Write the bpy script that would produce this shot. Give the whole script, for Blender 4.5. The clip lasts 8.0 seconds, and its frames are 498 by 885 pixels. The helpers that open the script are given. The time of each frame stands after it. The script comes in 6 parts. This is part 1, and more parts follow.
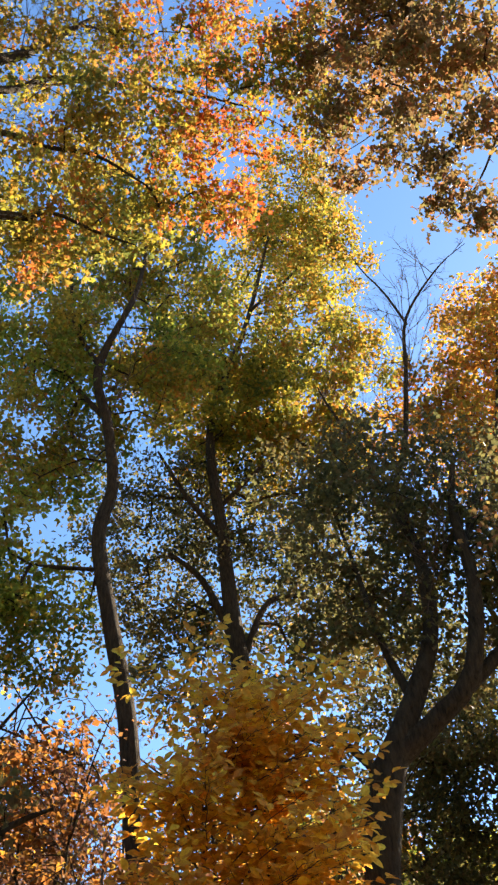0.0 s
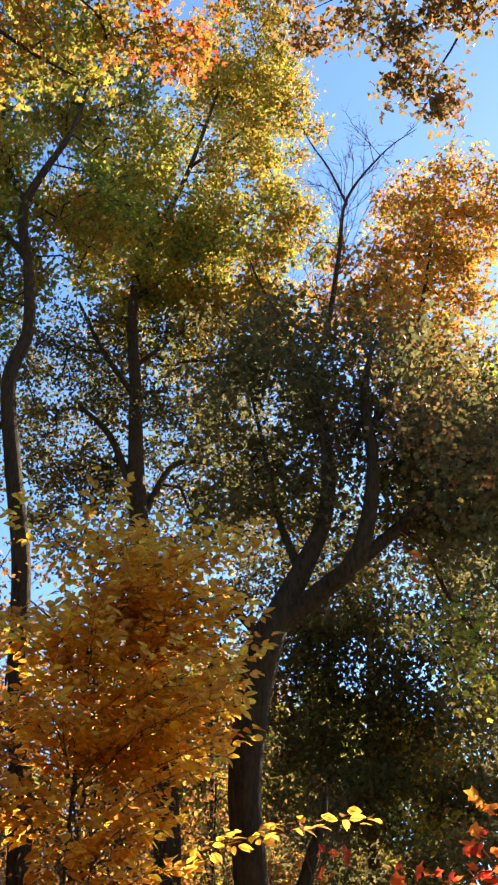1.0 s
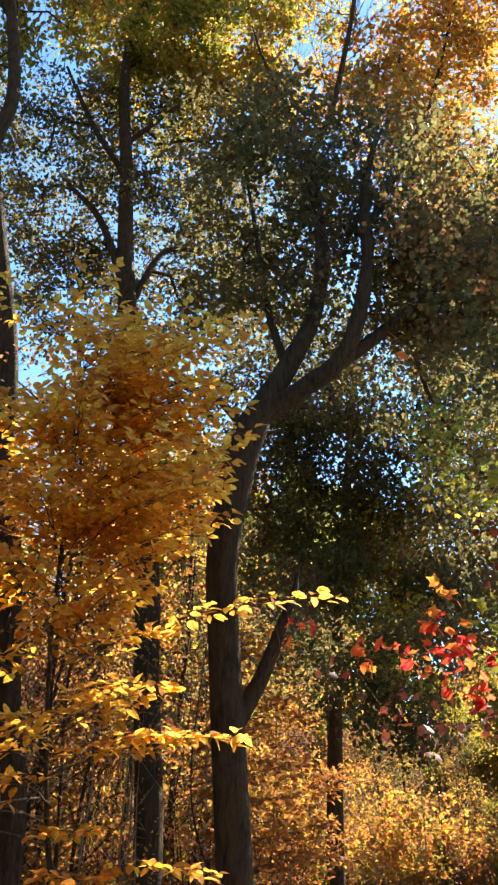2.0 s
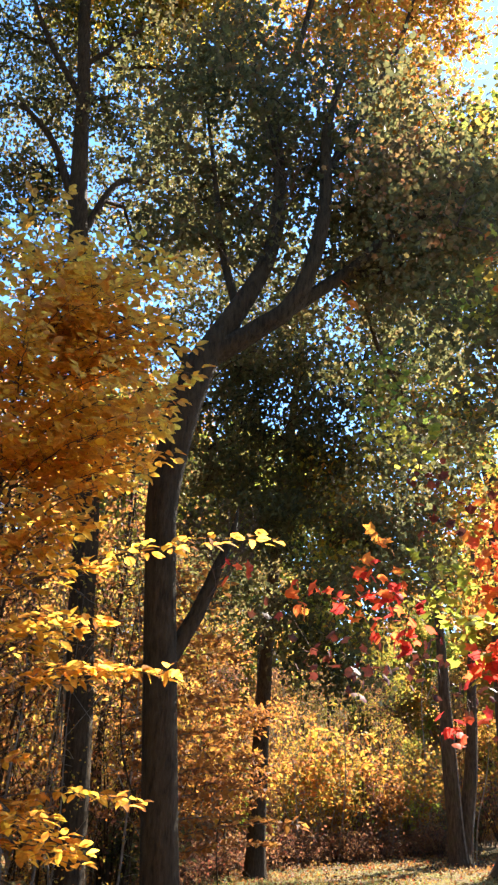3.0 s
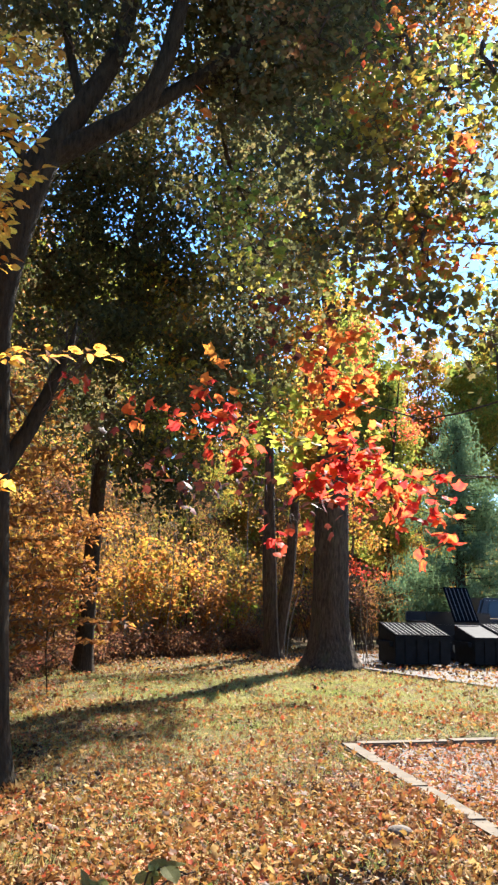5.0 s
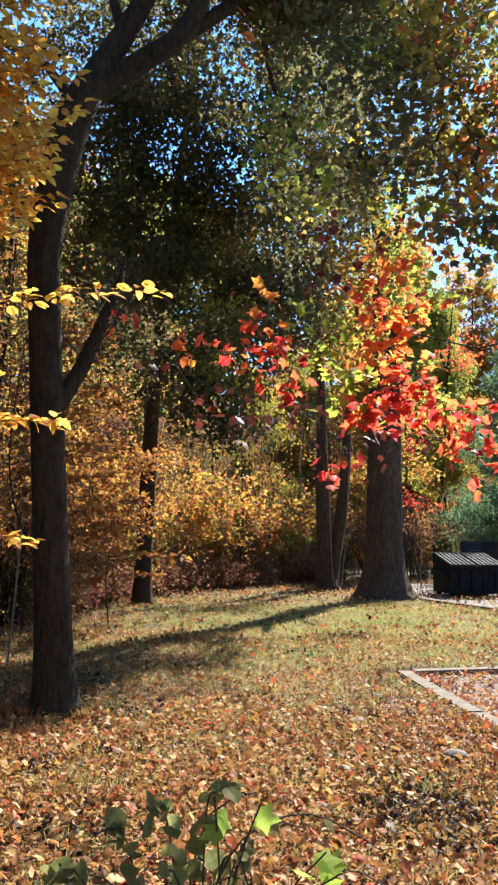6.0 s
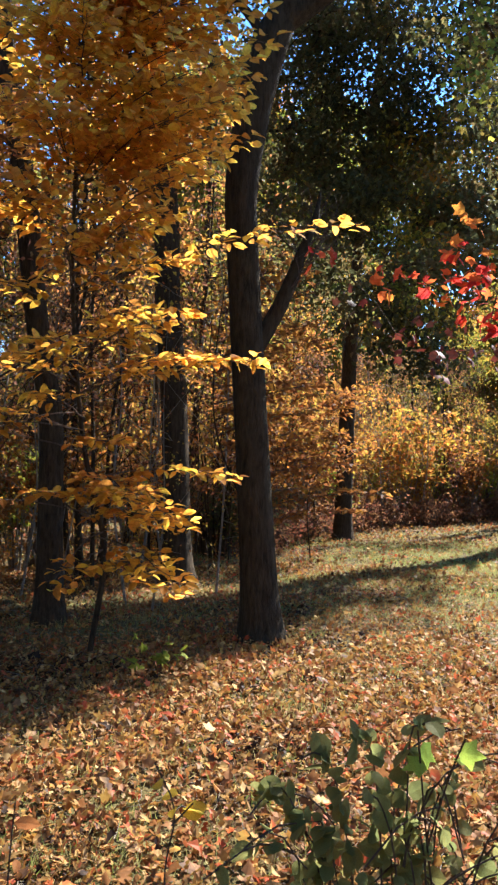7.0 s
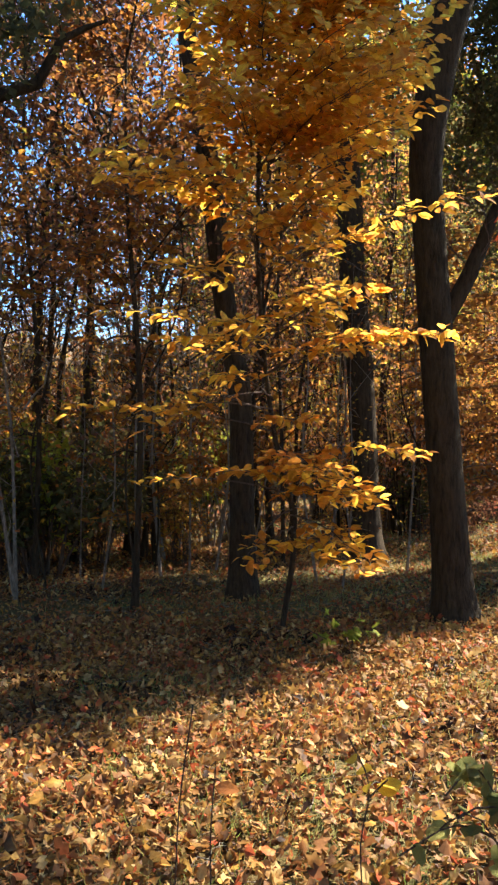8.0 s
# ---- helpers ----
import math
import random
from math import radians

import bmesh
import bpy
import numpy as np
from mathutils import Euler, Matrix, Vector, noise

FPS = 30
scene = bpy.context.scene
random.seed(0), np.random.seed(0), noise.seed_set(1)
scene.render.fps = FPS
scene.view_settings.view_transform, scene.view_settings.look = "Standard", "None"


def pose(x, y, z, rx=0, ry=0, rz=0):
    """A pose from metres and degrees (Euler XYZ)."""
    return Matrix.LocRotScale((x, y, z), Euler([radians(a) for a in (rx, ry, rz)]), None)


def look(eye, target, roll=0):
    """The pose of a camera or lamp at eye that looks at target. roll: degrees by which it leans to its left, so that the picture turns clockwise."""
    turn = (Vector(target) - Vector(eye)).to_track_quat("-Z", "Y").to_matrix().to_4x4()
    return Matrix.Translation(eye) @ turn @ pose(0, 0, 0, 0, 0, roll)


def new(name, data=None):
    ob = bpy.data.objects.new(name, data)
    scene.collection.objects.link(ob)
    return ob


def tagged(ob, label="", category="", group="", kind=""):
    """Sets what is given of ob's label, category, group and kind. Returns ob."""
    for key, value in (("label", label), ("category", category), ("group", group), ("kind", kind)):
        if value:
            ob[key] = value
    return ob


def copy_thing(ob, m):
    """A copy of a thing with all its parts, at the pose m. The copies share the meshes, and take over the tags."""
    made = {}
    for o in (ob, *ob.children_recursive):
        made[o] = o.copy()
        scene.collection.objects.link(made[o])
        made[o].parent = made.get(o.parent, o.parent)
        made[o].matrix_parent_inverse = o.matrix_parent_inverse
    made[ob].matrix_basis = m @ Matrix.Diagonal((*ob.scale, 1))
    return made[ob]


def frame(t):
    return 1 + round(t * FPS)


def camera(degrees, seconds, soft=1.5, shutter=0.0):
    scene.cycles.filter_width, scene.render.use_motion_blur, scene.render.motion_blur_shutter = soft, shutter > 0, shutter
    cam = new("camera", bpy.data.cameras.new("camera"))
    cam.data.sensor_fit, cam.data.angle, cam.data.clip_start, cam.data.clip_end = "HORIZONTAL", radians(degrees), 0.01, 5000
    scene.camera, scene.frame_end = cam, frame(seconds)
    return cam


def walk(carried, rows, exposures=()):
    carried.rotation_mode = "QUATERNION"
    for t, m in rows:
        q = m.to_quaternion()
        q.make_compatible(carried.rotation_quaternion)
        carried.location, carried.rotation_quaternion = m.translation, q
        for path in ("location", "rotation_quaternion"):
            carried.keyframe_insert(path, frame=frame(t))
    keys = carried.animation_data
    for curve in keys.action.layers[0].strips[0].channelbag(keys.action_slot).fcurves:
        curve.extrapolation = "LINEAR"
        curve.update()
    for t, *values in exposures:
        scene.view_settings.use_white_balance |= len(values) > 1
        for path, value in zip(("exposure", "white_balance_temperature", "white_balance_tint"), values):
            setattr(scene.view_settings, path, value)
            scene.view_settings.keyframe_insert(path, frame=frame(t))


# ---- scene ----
cam = camera(31.97, 8.0, soft=2.4)
walk(cam, [
    (0.0, pose(0, 0, 1.6, 138.54, 3.36, 0.09)),
    (0.5, pose(0, 0, 1.6, 134.83, 2.71, -6.52)),
    (1.0, pose(0, 0, 1.6, 129.41, 2.09, -8.80)),
    (1.5, pose(0, 0, 1.6, 122.24, 1.13, -10.04)),
    (1.7, pose(0, 0, 1.6, 119.21, 0.65, -10.48)),
    (2.05, pose(0, 0, 1.6, 115.53, -0.01, -11.09)),
    (2.4, pose(0, 0, 1.6, 114.01, -0.66, -11.90)),
    (2.8, pose(0, 0, 1.6, 112.83, -1.41, -14.03)),
    (3.0, pose(0, 0, 1.6, 112.01, -1.35, -15.60)),
    (3.5, pose(0, 0, 1.6, 108.58, -1.39, -19.50)),
    (4.0, pose(0, 0, 1.6, 105.93, -0.86, -23.95)),
    (4.5, pose(0, 0, 1.6, 103.45, -0.72, -25.80)),
    (4.7, pose(0, 0, 1.6, 102.13, -1.35, -26.12)),
    (5.1, pose(0, 0, 1.6, 99.81, -1.13, -26.58)),
    (5.45, pose(0, 0, 1.6, 98.18, -0.94, -26.21)),
    (5.8, pose(0, 0, 1.6, 96.73, -0.75, -24.46)),
    (6.0, pose(0, 0, 1.6, 95.92, -0.50, -22.95)),
    (6.5, pose(0, 0, 1.6, 93.50, -0.60, -17.04)),
    (7.0, pose(0, 0, 1.6, 91.66, -0.53, -9.87)),
    (7.5, pose(0, 0, 1.6, 90.85, -0.16, -3.09)),
    (8.0, pose(0, 0, 1.6, 90.15, 0.43, 2.46)),
], exposures=[(0.0, 2.28, 7400, 13), (1.0, 2.32, 7300, 13), (1.7, 2.52, 7000, 13), (3.0, 2.85, 6250, 12), (3.5, 2.8, 6150, 12), (4.7, 2.5, 5900, 12), (6.5, 2.27, 5650, 12), (7.3, 2.3, 5750, 12), (8.0, 2.4, 6300, 12)])

# ---- world and sun ----
SUN_YAW, SUN_UP = 51.0, 42.0          # degrees clockwise from +y, and above the horizon
world = bpy.data.worlds.new("sky")
scene.world = world
world.use_nodes = True
wn = world.node_tree
sky = wn.nodes.new("ShaderNodeTexSky")
sky.sky_type = 'NISHITA'
sky.sun_disc = False
sky.sun_elevation, sky.sun_rotation = radians(SUN_UP), radians(SUN_YAW)
sky.air_density, sky.dust_density, sky.ozone_density = 1.0, 0.1, 3.5
wn.nodes["Background"].inputs["Strength"].default_value = 0.074
clear = wn.nodes.new("ShaderNodeHueSaturation")
clear.inputs["Saturation"].default_value = 1.15
wn.links.new(sky.outputs["Color"], clear.inputs["Color"])
wn.links.new(clear.outputs["Color"], wn.nodes["Background"].inputs["Color"])
sun_data = bpy.data.lights.new("sun", "SUN")
sun_data.energy, sun_data.angle, sun_data.color = 5.0, radians(0.6), (1.0, 0.9, 0.74)
sun = new("sun", sun_data)
sun_dir = Vector((math.sin(radians(SUN_YAW)) * math.cos(radians(SUN_UP)), math.cos(radians(SUN_YAW)) * math.cos(radians(SUN_UP)), math.sin(radians(SUN_UP))))
sun.matrix_basis = look(sun_dir * 60, (0, 0, 0))

rng = np.random.default_rng(7)


# ---- materials ----
class Nodes:
    """Short hand for a node material."""

    def __init__(self, name):
        self.mat = bpy.data.materials.new(name)
        self.mat.use_nodes = True
        self.tree = self.mat.node_tree
        self.bsdf = self.tree.nodes["Principled BSDF"]
        self.out = self.tree.nodes["Material Output"]

    def add(self, kind, **inputs):
        n = self.tree.nodes.new("ShaderNode" + kind)
        for k, v in inputs.items():
            n.inputs[k.replace("_", " ")].default_value = v
        return n

    def link(self, a, b):
        self.tree.links.new(a, b)

    def ramp(self, source, stops):
        r = self.tree.nodes.new("ShaderNodeValToRGB")
        e = r.color_ramp.elements
        while len(e) < len(stops):
            e.new(0.5)
        for el, (p, c) in zip(e, stops):
            el.position, el.color = p, (*c, 1)
        self.link(source, r.inputs["Fac"])
        return r.outputs["Color"]

    def noise(self, scale, detail=4.0, rough=0.6, stretch=None, coords="Object"):
        tc = self.tree.nodes.new("ShaderNodeTexCoord")
        n = self.add("TexNoise", Scale=scale, Detail=detail, Roughness=rough)
        if stretch:
            m = self.tree.nodes.new("ShaderNodeMapping")
            m.inputs["Scale"].default_value = stretch
            self.link(tc.outputs[coords], m.inputs["Vector"])
            self.link(m.outputs["Vector"], n.inputs["Vector"])
        else:
            self.link(tc.outputs[coords], n.inputs["Vector"])
        return n.outputs["Fac"]

    def mix(self, fac, a, b, mode="MIX"):
        m = self.tree.nodes.new("ShaderNodeMix")
        m.data_type, m.blend_type = "RGBA", mode
        for socket, v in ((m.inputs[0], fac), (m.inputs[6], a), (m.inputs[7], b)):
            if isinstance(v, (int, float)):
                socket.default_value = v
            elif isinstance(v, tuple):
                socket.default_value = (*v, 1)
            else:
                self.link(v, socket)
        return m.outputs[2]

    def math(self, op, a, b=0.0):
        m = self.tree.nodes.new("ShaderNodeMath")
        m.operation = op
        for socket, v in ((m.inputs[0], a), (m.inputs[1], b)):
            if isinstance(v, (int, float)):
                socket.default_value = v
            else:
                self.link(v, socket)
        return m.outputs[0]

    def bump(self, height, strength, distance):
        b = self.add("Bump", Strength=strength, Distance=distance)
        self.link(height, b.inputs["Height"])
        self.link(b.outputs["Normal"], self.bsdf.inputs["Normal"])

    def done(self, color=None, roughness=0.8, metallic=0.0):
        if color is not None:
            if isinstance(color, tuple):
                self.bsdf.inputs["Base Color"].default_value = (*color, 1)
            else:
                self.link(color, self.bsdf.inputs["Base Color"])
        self.bsdf.inputs["Roughness"].default_value = roughness
        if roughness > 0.6:
            self.bsdf.inputs["Specular IOR Level"].default_value = 0.12
        self.bsdf.inputs["Metallic"].default_value = metallic
        return self.mat


def leaf_material(name, colors, through_light=0.5, rough=0.6, gloss=0.08, mixed=0.75):
    """Leaf blades: each takes its own colour from the list; light shines through them."""
    m = Nodes(name)
    isl = m.tree.nodes.new("ShaderNodeNewGeometry").outputs["Random Per Island"]
    obj = m.tree.nodes.new("ShaderNodeObjectInfo").outputs["Random"]
    own = m.math("FRACT", m.math("ADD", isl, obj))
    tuft = m.math("MULTIPLY", m.math("SUBTRACT", m.noise(0.8, 2.0), 0.5), 2.6)
    which = m.math("ADD", m.math("MULTIPLY", own, mixed), m.math("ADD", tuft, 0.12))
    n = len(colors)
    col = m.ramp(which, [(i / max(1, n - 1), c) for i, c in enumerate(colors)])
    spots = m.ramp(m.noise(28.0, 3.0), [(0.35, (0.62, 0.55, 0.5)), (0.6, (1, 1, 1))])
    col = m.mix(0.8, col, spots, "MULTIPLY")
    m.done(col, rough)
    m.bsdf.inputs["Specular IOR Level"].default_value = gloss
    tl = m.tree.nodes.new("ShaderNodeBsdfTranslucent")
    hs = m.add("HueSaturation", Saturation=0.98, Value=1.6)
    m.link(col, hs.inputs["Color"])
    m.link(hs.outputs["Color"], tl.inputs["Color"])
    ms = m.tree.nodes.new("ShaderNodeMixShader")
    ms.inputs[0].default_value = through_light
    m.link(m.bsdf.outputs[0], ms.inputs[1])
    m.link(tl.outputs[0], ms.inputs[2])
    m.link(ms.outputs[0], m.out.inputs["Surface"])
    return m.mat


def bark_material(name, dark, light, scale=1.0, moss=None):
    m = Nodes(name)
    ridge = m.noise(26.0 * scale, 7.0, 0.7, (1, 1, 0.22))
    fine = m.noise(90.0 * scale, 4.0, 0.6, (1, 1, 0.4))
    broad = m.noise(1.6, 3.0, 0.5)
    col = m.ramp(ridge, [(0.32, dark), (0.62, light)])
    col = m.mix(0.5, col, m.ramp(broad, [(0.3, (0.6, 0.58, 0.55)), (0.7, (1.15, 1.1, 1.0))]), "MULTIPLY")
    if moss:
        col = m.mix(m.math("MULTIPLY", m.ramp(m.noise(3.0, 5.0), [(0.52, (0, 0, 0)), (0.68, (1, 1, 1))]), 0.5), col, moss)
    h = m.math("ADD", ridge, m.math("MULTIPLY", fine, 0.35))
    m.bump(h, 1.0, 0.05)
    return m.done(col, 0.9)


def plain_material(name, color, roughness=0.6, metallic=0.0, wear=(0.7, 1.1), scale=14.0, bump=0.15):
    m = Nodes(name)
    w = m.noise(scale, 5.0)
    col = m.mix(1.0, color, m.ramp(w, [(0.3, (wear[0],) * 3), (0.7, (wear[1],) * 3)]), "MULTIPLY")
    m.bump(m.noise(scale * 9, 3.0), bump, 0.004)
    return m.done(col, roughness, metallic)


BARK_OAK = bark_material("bark_grey_brown", (0.016, 0.012, 0.006), (0.068, 0.05, 0.027))
BARK_DARK = bark_material("bark_dark", (0.018, 0.012, 0.007), (0.078, 0.054, 0.03), 1.2)
BARK_BIG = bark_material("bark_furrowed", (0.022, 0.015, 0.01), (0.11, 0.076, 0.046), 0.7, (0.06, 0.055, 0.02))
BARK_PALE = bark_material("bark_pale", (0.1, 0.08, 0.06), (0.34, 0.29, 0.22), 2.0)
BARK_TWIG = bark_material("bark_twig", (0.05, 0.035, 0.026), (0.17, 0.12, 0.085), 2.5)

LEAF_COPPER = leaf_material("leaf_copper", [(0.14, 0.055, 0.02), (0.22, 0.085, 0.022), (0.3, 0.13, 0.025), (0.17, 0.065, 0.02), (0.4, 0.21, 0.028), (0.24, 0.09, 0.022)], 0.5, mixed=0.95)
LEAF_BEECH = leaf_material("leaf_beech", [(0.44, 0.18, 0.028), (0.54, 0.25, 0.032), (0.6, 0.31, 0.034), (0.66, 0.4, 0.038), (0.5, 0.21, 0.03), (0.76, 0.56, 0.05), (0.58, 0.3, 0.034)], 0.78, mixed=0.9)
LEAF_DARKGREEN = leaf_material("leaf_dark_green", [(0.055, 0.06, 0.028), (0.085, 0.086, 0.034), (0.12, 0.12, 0.04), (0.115, 0.082, 0.036), (0.16, 0.13, 0.045)], 0.48)
LEAF_OLIVE = leaf_material("leaf_olive_gold", [(0.12, 0.14, 0.028), (0.2, 0.2, 0.03), (0.36, 0.31, 0.035), (0.17, 0.18, 0.03), (0.44, 0.29, 0.035), (0.4, 0.16, 0.03), (0.2, 0.2, 0.03)], 0.45)
LEAF_GREEN = leaf_material("leaf_green", [(0.11, 0.17, 0.03), (0.18, 0.23, 0.035), (0.3, 0.3, 0.04), (0.24, 0.18, 0.04), (0.42, 0.3, 0.04)], 0.5)
LEAF_ORANGE = leaf_material("leaf_orange", [(0.11, 0.125, 0.026), (0.16, 0.16, 0.026), (0.27, 0.22, 0.026), (0.36, 0.21, 0.026), (0.38, 0.13, 0.022), (0.48, 0.075, 0.026), (0.36, 0.16, 0.026), (0.17, 0.155, 0.026)], 0.45, mixed=0.6)
LEAF_BROWN = leaf_material("leaf_oak_brown", [(0.12, 0.08, 0.04), (0.17, 0.11, 0.05), (0.14, 0.13, 0.04), (0.27, 0.11, 0.05), (0.22, 0.16, 0.05)], 0.42)
LEAF_HIGH = leaf_material("leaf_olive_orange", [(0.1, 0.12, 0.028), (0.16, 0.16, 0.03), (0.32, 0.27, 0.03), (0.13, 0.12, 0.028), (0.36, 0.19, 0.03), (0.2, 0.18, 0.03), (0.42, 0.13, 0.03)], 0.5, mixed=0.7)
LEAF_GOLD = leaf_material("leaf_gold_orange", [(0.44, 0.16, 0.028), (0.45, 0.28, 0.03), (0.24, 0.21, 0.03), (0.38, 0.11, 0.028), (0.18, 0.17, 0.03), (0.46, 0.23, 0.035)], 0.5)
LEAF_RED = leaf_material("leaf_red", [(0.24, 0.02, 0.018), (0.46, 0.035, 0.022), (0.54, 0.075, 0.02), (0.58, 0.14, 0.022), (0.36, 0.022, 0.022), (0.55, 0.09, 0.022)], 0.62)
LEAF_FLAME = leaf_material("leaf_flame", [(0.55, 0.07, 0.02), (0.6, 0.13, 0.02), (0.6, 0.2, 0.025), (0.5, 0.1, 0.022), (0.62, 0.26, 0.03), (0.56, 0.12, 0.02)], 0.65)
# darker copy of the red leaf, with shade put into its colour
LEAF_RED_SHADED = leaf_material("leaf_maroon", [(0.05, 0.02, 0.016), (0.08, 0.025, 0.018), (0.14, 0.03, 0.02), (0.07, 0.04, 0.02), (0.1, 0.02, 0.018)], 0.2)
LEAF_LIME = leaf_material("leaf_lime", [(0.2, 0.25, 0.03), (0.32, 0.32, 0.035), (0.15, 0.21, 0.03), (0.44, 0.3, 0.035)], 0.5)
LEAF_RUST = leaf_material("leaf_rust_brush", [(0.3, 0.12, 0.04), (0.42, 0.18, 0.05), (0.5, 0.3, 0.04), (0.2, 0.09, 0.04), (0.45, 0.36, 0.05)], 0.5)
LEAF_YELLOW = leaf_material("leaf_yellow", [(0.55, 0.36, 0.04), (0.64, 0.46, 0.05), (0.5, 0.3, 0.04)], 0.6)
LEAF_LITTER = leaf_material("leaf_litter", [(0.03, 0.015, 0.008), (0.15, 0.066, 0.022), (0.4, 0.23, 0.075), (0.05, 0.024, 0.011), (0.3, 0.13, 0.032), (0.53, 0.36, 0.13), (0.09, 0.04, 0.016), (0.44, 0.25, 0.05), (0.2, 0.075, 0.024), (0.44, 0.09, 0.032), (0.4, 0.25, 0.055), (0.09, 0.042, 0.018), (0.28, 0.13, 0.045)], 0.22, 0.6, 0.12, mixed=0.95)
LEAF_BRIAR = leaf_material("leaf_briar", [(0.14, 0.16, 0.055), (0.17, 0.18, 0.06), (0.21, 0.21, 0.065), (0.19, 0.17, 0.06), (0.25, 0.26, 0.07)], 0.6)
LEAF_SEEDLING = leaf_material("leaf_seedling", [(0.26, 0.36, 0.05), (0.33, 0.44, 0.06), (0.4, 0.5, 0.08)], 0.6)
GRASS = leaf_material("grass_blade", [(0.12, 0.18, 0.035), (0.2, 0.24, 0.05), (0.28, 0.28, 0.08), (0.36, 0.31, 0.13), (0.24, 0.24, 0.08)], 0.4, mixed=0.9)
NEEDLE = leaf_material("pine_needle", [(0.08, 0.14, 0.07), (0.12, 0.19, 0.09), (0.17, 0.24, 0.11)], 0.35)


# ---- mesh helpers ----
def mesh_of(name, V, F, smooth=True):
    """A mesh from vertex and face arrays."""
    me = bpy.data.meshes.new(name)
    V, F = np.asarray(V, np.float32), np.asarray(F, np.int32)
    me.vertices.add(len(V))
    me.vertices.foreach_set("co", V.ravel())
    k = F.shape[1]
    me.loops.add(F.size)
    me.loops.foreach_set("vertex_index", F.ravel())
    me.polygons.add(len(F))
    me.polygons.foreach_set("loop_start", np.arange(0, F.size, k, dtype=np.int32))
    me.polygons.foreach_set("use_smooth", np.full(len(F), smooth))
    me.update(calc_edges=True)
    return me


def thing(name, at, label, category, group="", kind=""):
    """The empty at a thing's base."""
    e = new(name)
    e.location = at
    e.empty_display_size = 0.2
    return tagged(e, label, category, group, kind)


def part(name, data, material, parent, label=""):
    """One mesh under a thing or a part; data is a mesh or a bmesh, in its parent's space."""
    if isinstance(data, bmesh.types.BMesh):
        me = bpy.data.meshes.new(name)
        data.to_mesh(me)
        data.free()
        data = me
    if not data.materials:
        data.materials.append(material)
    ob = new(name, data)
    ob.parent = parent
    return tagged(ob, label)


def tube(pts, radii, sides, rough=0.0):
    """A tapering tube along points: vertices and quads."""
    P, R = np.asarray(pts, float), np.asarray(radii, float)
    T = np.gradient(P, axis=0)
    T /= np.linalg.norm(T, axis=1)[:, None] + 1e-9
    ref = np.array([1.0, 0.0, 0.0]) if abs(T[:, 0]).mean() < 0.8 else np.array([0.0, 1.0, 0.0])
    A = np.cross(T, ref)
    A /= np.linalg.norm(A, axis=1)[:, None] + 1e-9
    B = np.cross(T, A)
    th = np.linspace(0, 2 * np.pi, sides, endpoint=False)
    RR = R[:, None] * np.ones(sides)[None]
    if rough:
        lobes = sum(np.sin(th[None] * k + ph + 0.9 * P[:, 2:3] * s) / k ** 0.5 for k, ph, s in ((3, 0.4, 0.3), (5, 2.0, -0.5), (9, 1.0, 0.8), (14, 4.0, -1.2)))
        RR = RR * (1 + rough * lobes)
    V = P[:, None] + RR[..., None] * (np.cos(th)[None, :, None] * A[:, None] + np.sin(th)[None, :, None] * B[:, None])
    m = len(P)
    i = np.arange(m - 1)[:, None] * sides
    j = np.arange(sides)[None]
    jn = (j + 1) % sides
    F = np.stack([i + j, i + jn, i + sides + jn, i + sides + j], -1).reshape(-1, 4)
    return V.reshape(-1, 3), F


def joined(pieces):
    VV, FF, off = [], [], 0
    for V, F in pieces:
        VV.append(V)
        FF.append(F + off)
        off += len(V)
    return np.concatenate(VV), np.concatenate(FF)


def smooth_path(rows, step=0.25):
    """Rows of x, y, z, radius, resampled along a smooth curve."""
    C = np.asarray(rows, float)
    if len(C) < 2:
        return C
    E = np.vstack([2 * C[0] - C[1], C, 2 * C[-1] - C[-2]])
    out = []
    for k in range(1, len(E) - 2):
        p0, p1, p2, p3 = E[k - 1:k + 3]
        n = max(2, int(np.linalg.norm((p2 - p1)[:3]) / step))
        for u in np.linspace(0, 1, n, endpoint=False):
            out.append(0.5 * (2 * p1 + (p2 - p0) * u + (2 * p0 - 5 * p1 + 4 * p2 - p3) * u * u + (3 * p1 - p0 - 3 * p2 + p3) * u ** 3))
    out.append(C[-1])
    out = np.array(out)
    out[:, 3] = np.maximum(out[:, 3], 0.003)
    return out


# leaf blades: outline round a midrib, in units of leaf length along +y
def blade(outline, fold=0.12, droop=0.12):
    """Left half of an outline (x, y) from base to tip, mirrored and folded along the midrib."""
    mid = [(0.0, y, 0.0) for _, y in outline]
    left = [(-x, y, 0.0) for x, y in outline]
    right = [(x, y, 0.0) for x, y in outline]
    n = len(outline)
    V = np.array(mid + left + right, float)
    V[:, 2] = np.abs(V[:, 0]) * fold - droop * V[:, 1] ** 2
    F = []
    for i in range(n - 1):
        for o in (n, 2 * n):
            a, b, c, d = i, i + 1, o + i + 1, o + i
            if outline[i + 1][0] > 0:
                F.append((a, b, c) if o == 2 * n else (a, c, b))
            if outline[i][0] > 0:
                F.append((a, c, d) if o == 2 * n else (a, d, c))
    used = sorted({v for f in F for v in f})
    new_index = {v: k for k, v in enumerate(used)}
    return V[used], np.array([[new_index[v] for v in f] for f in F])


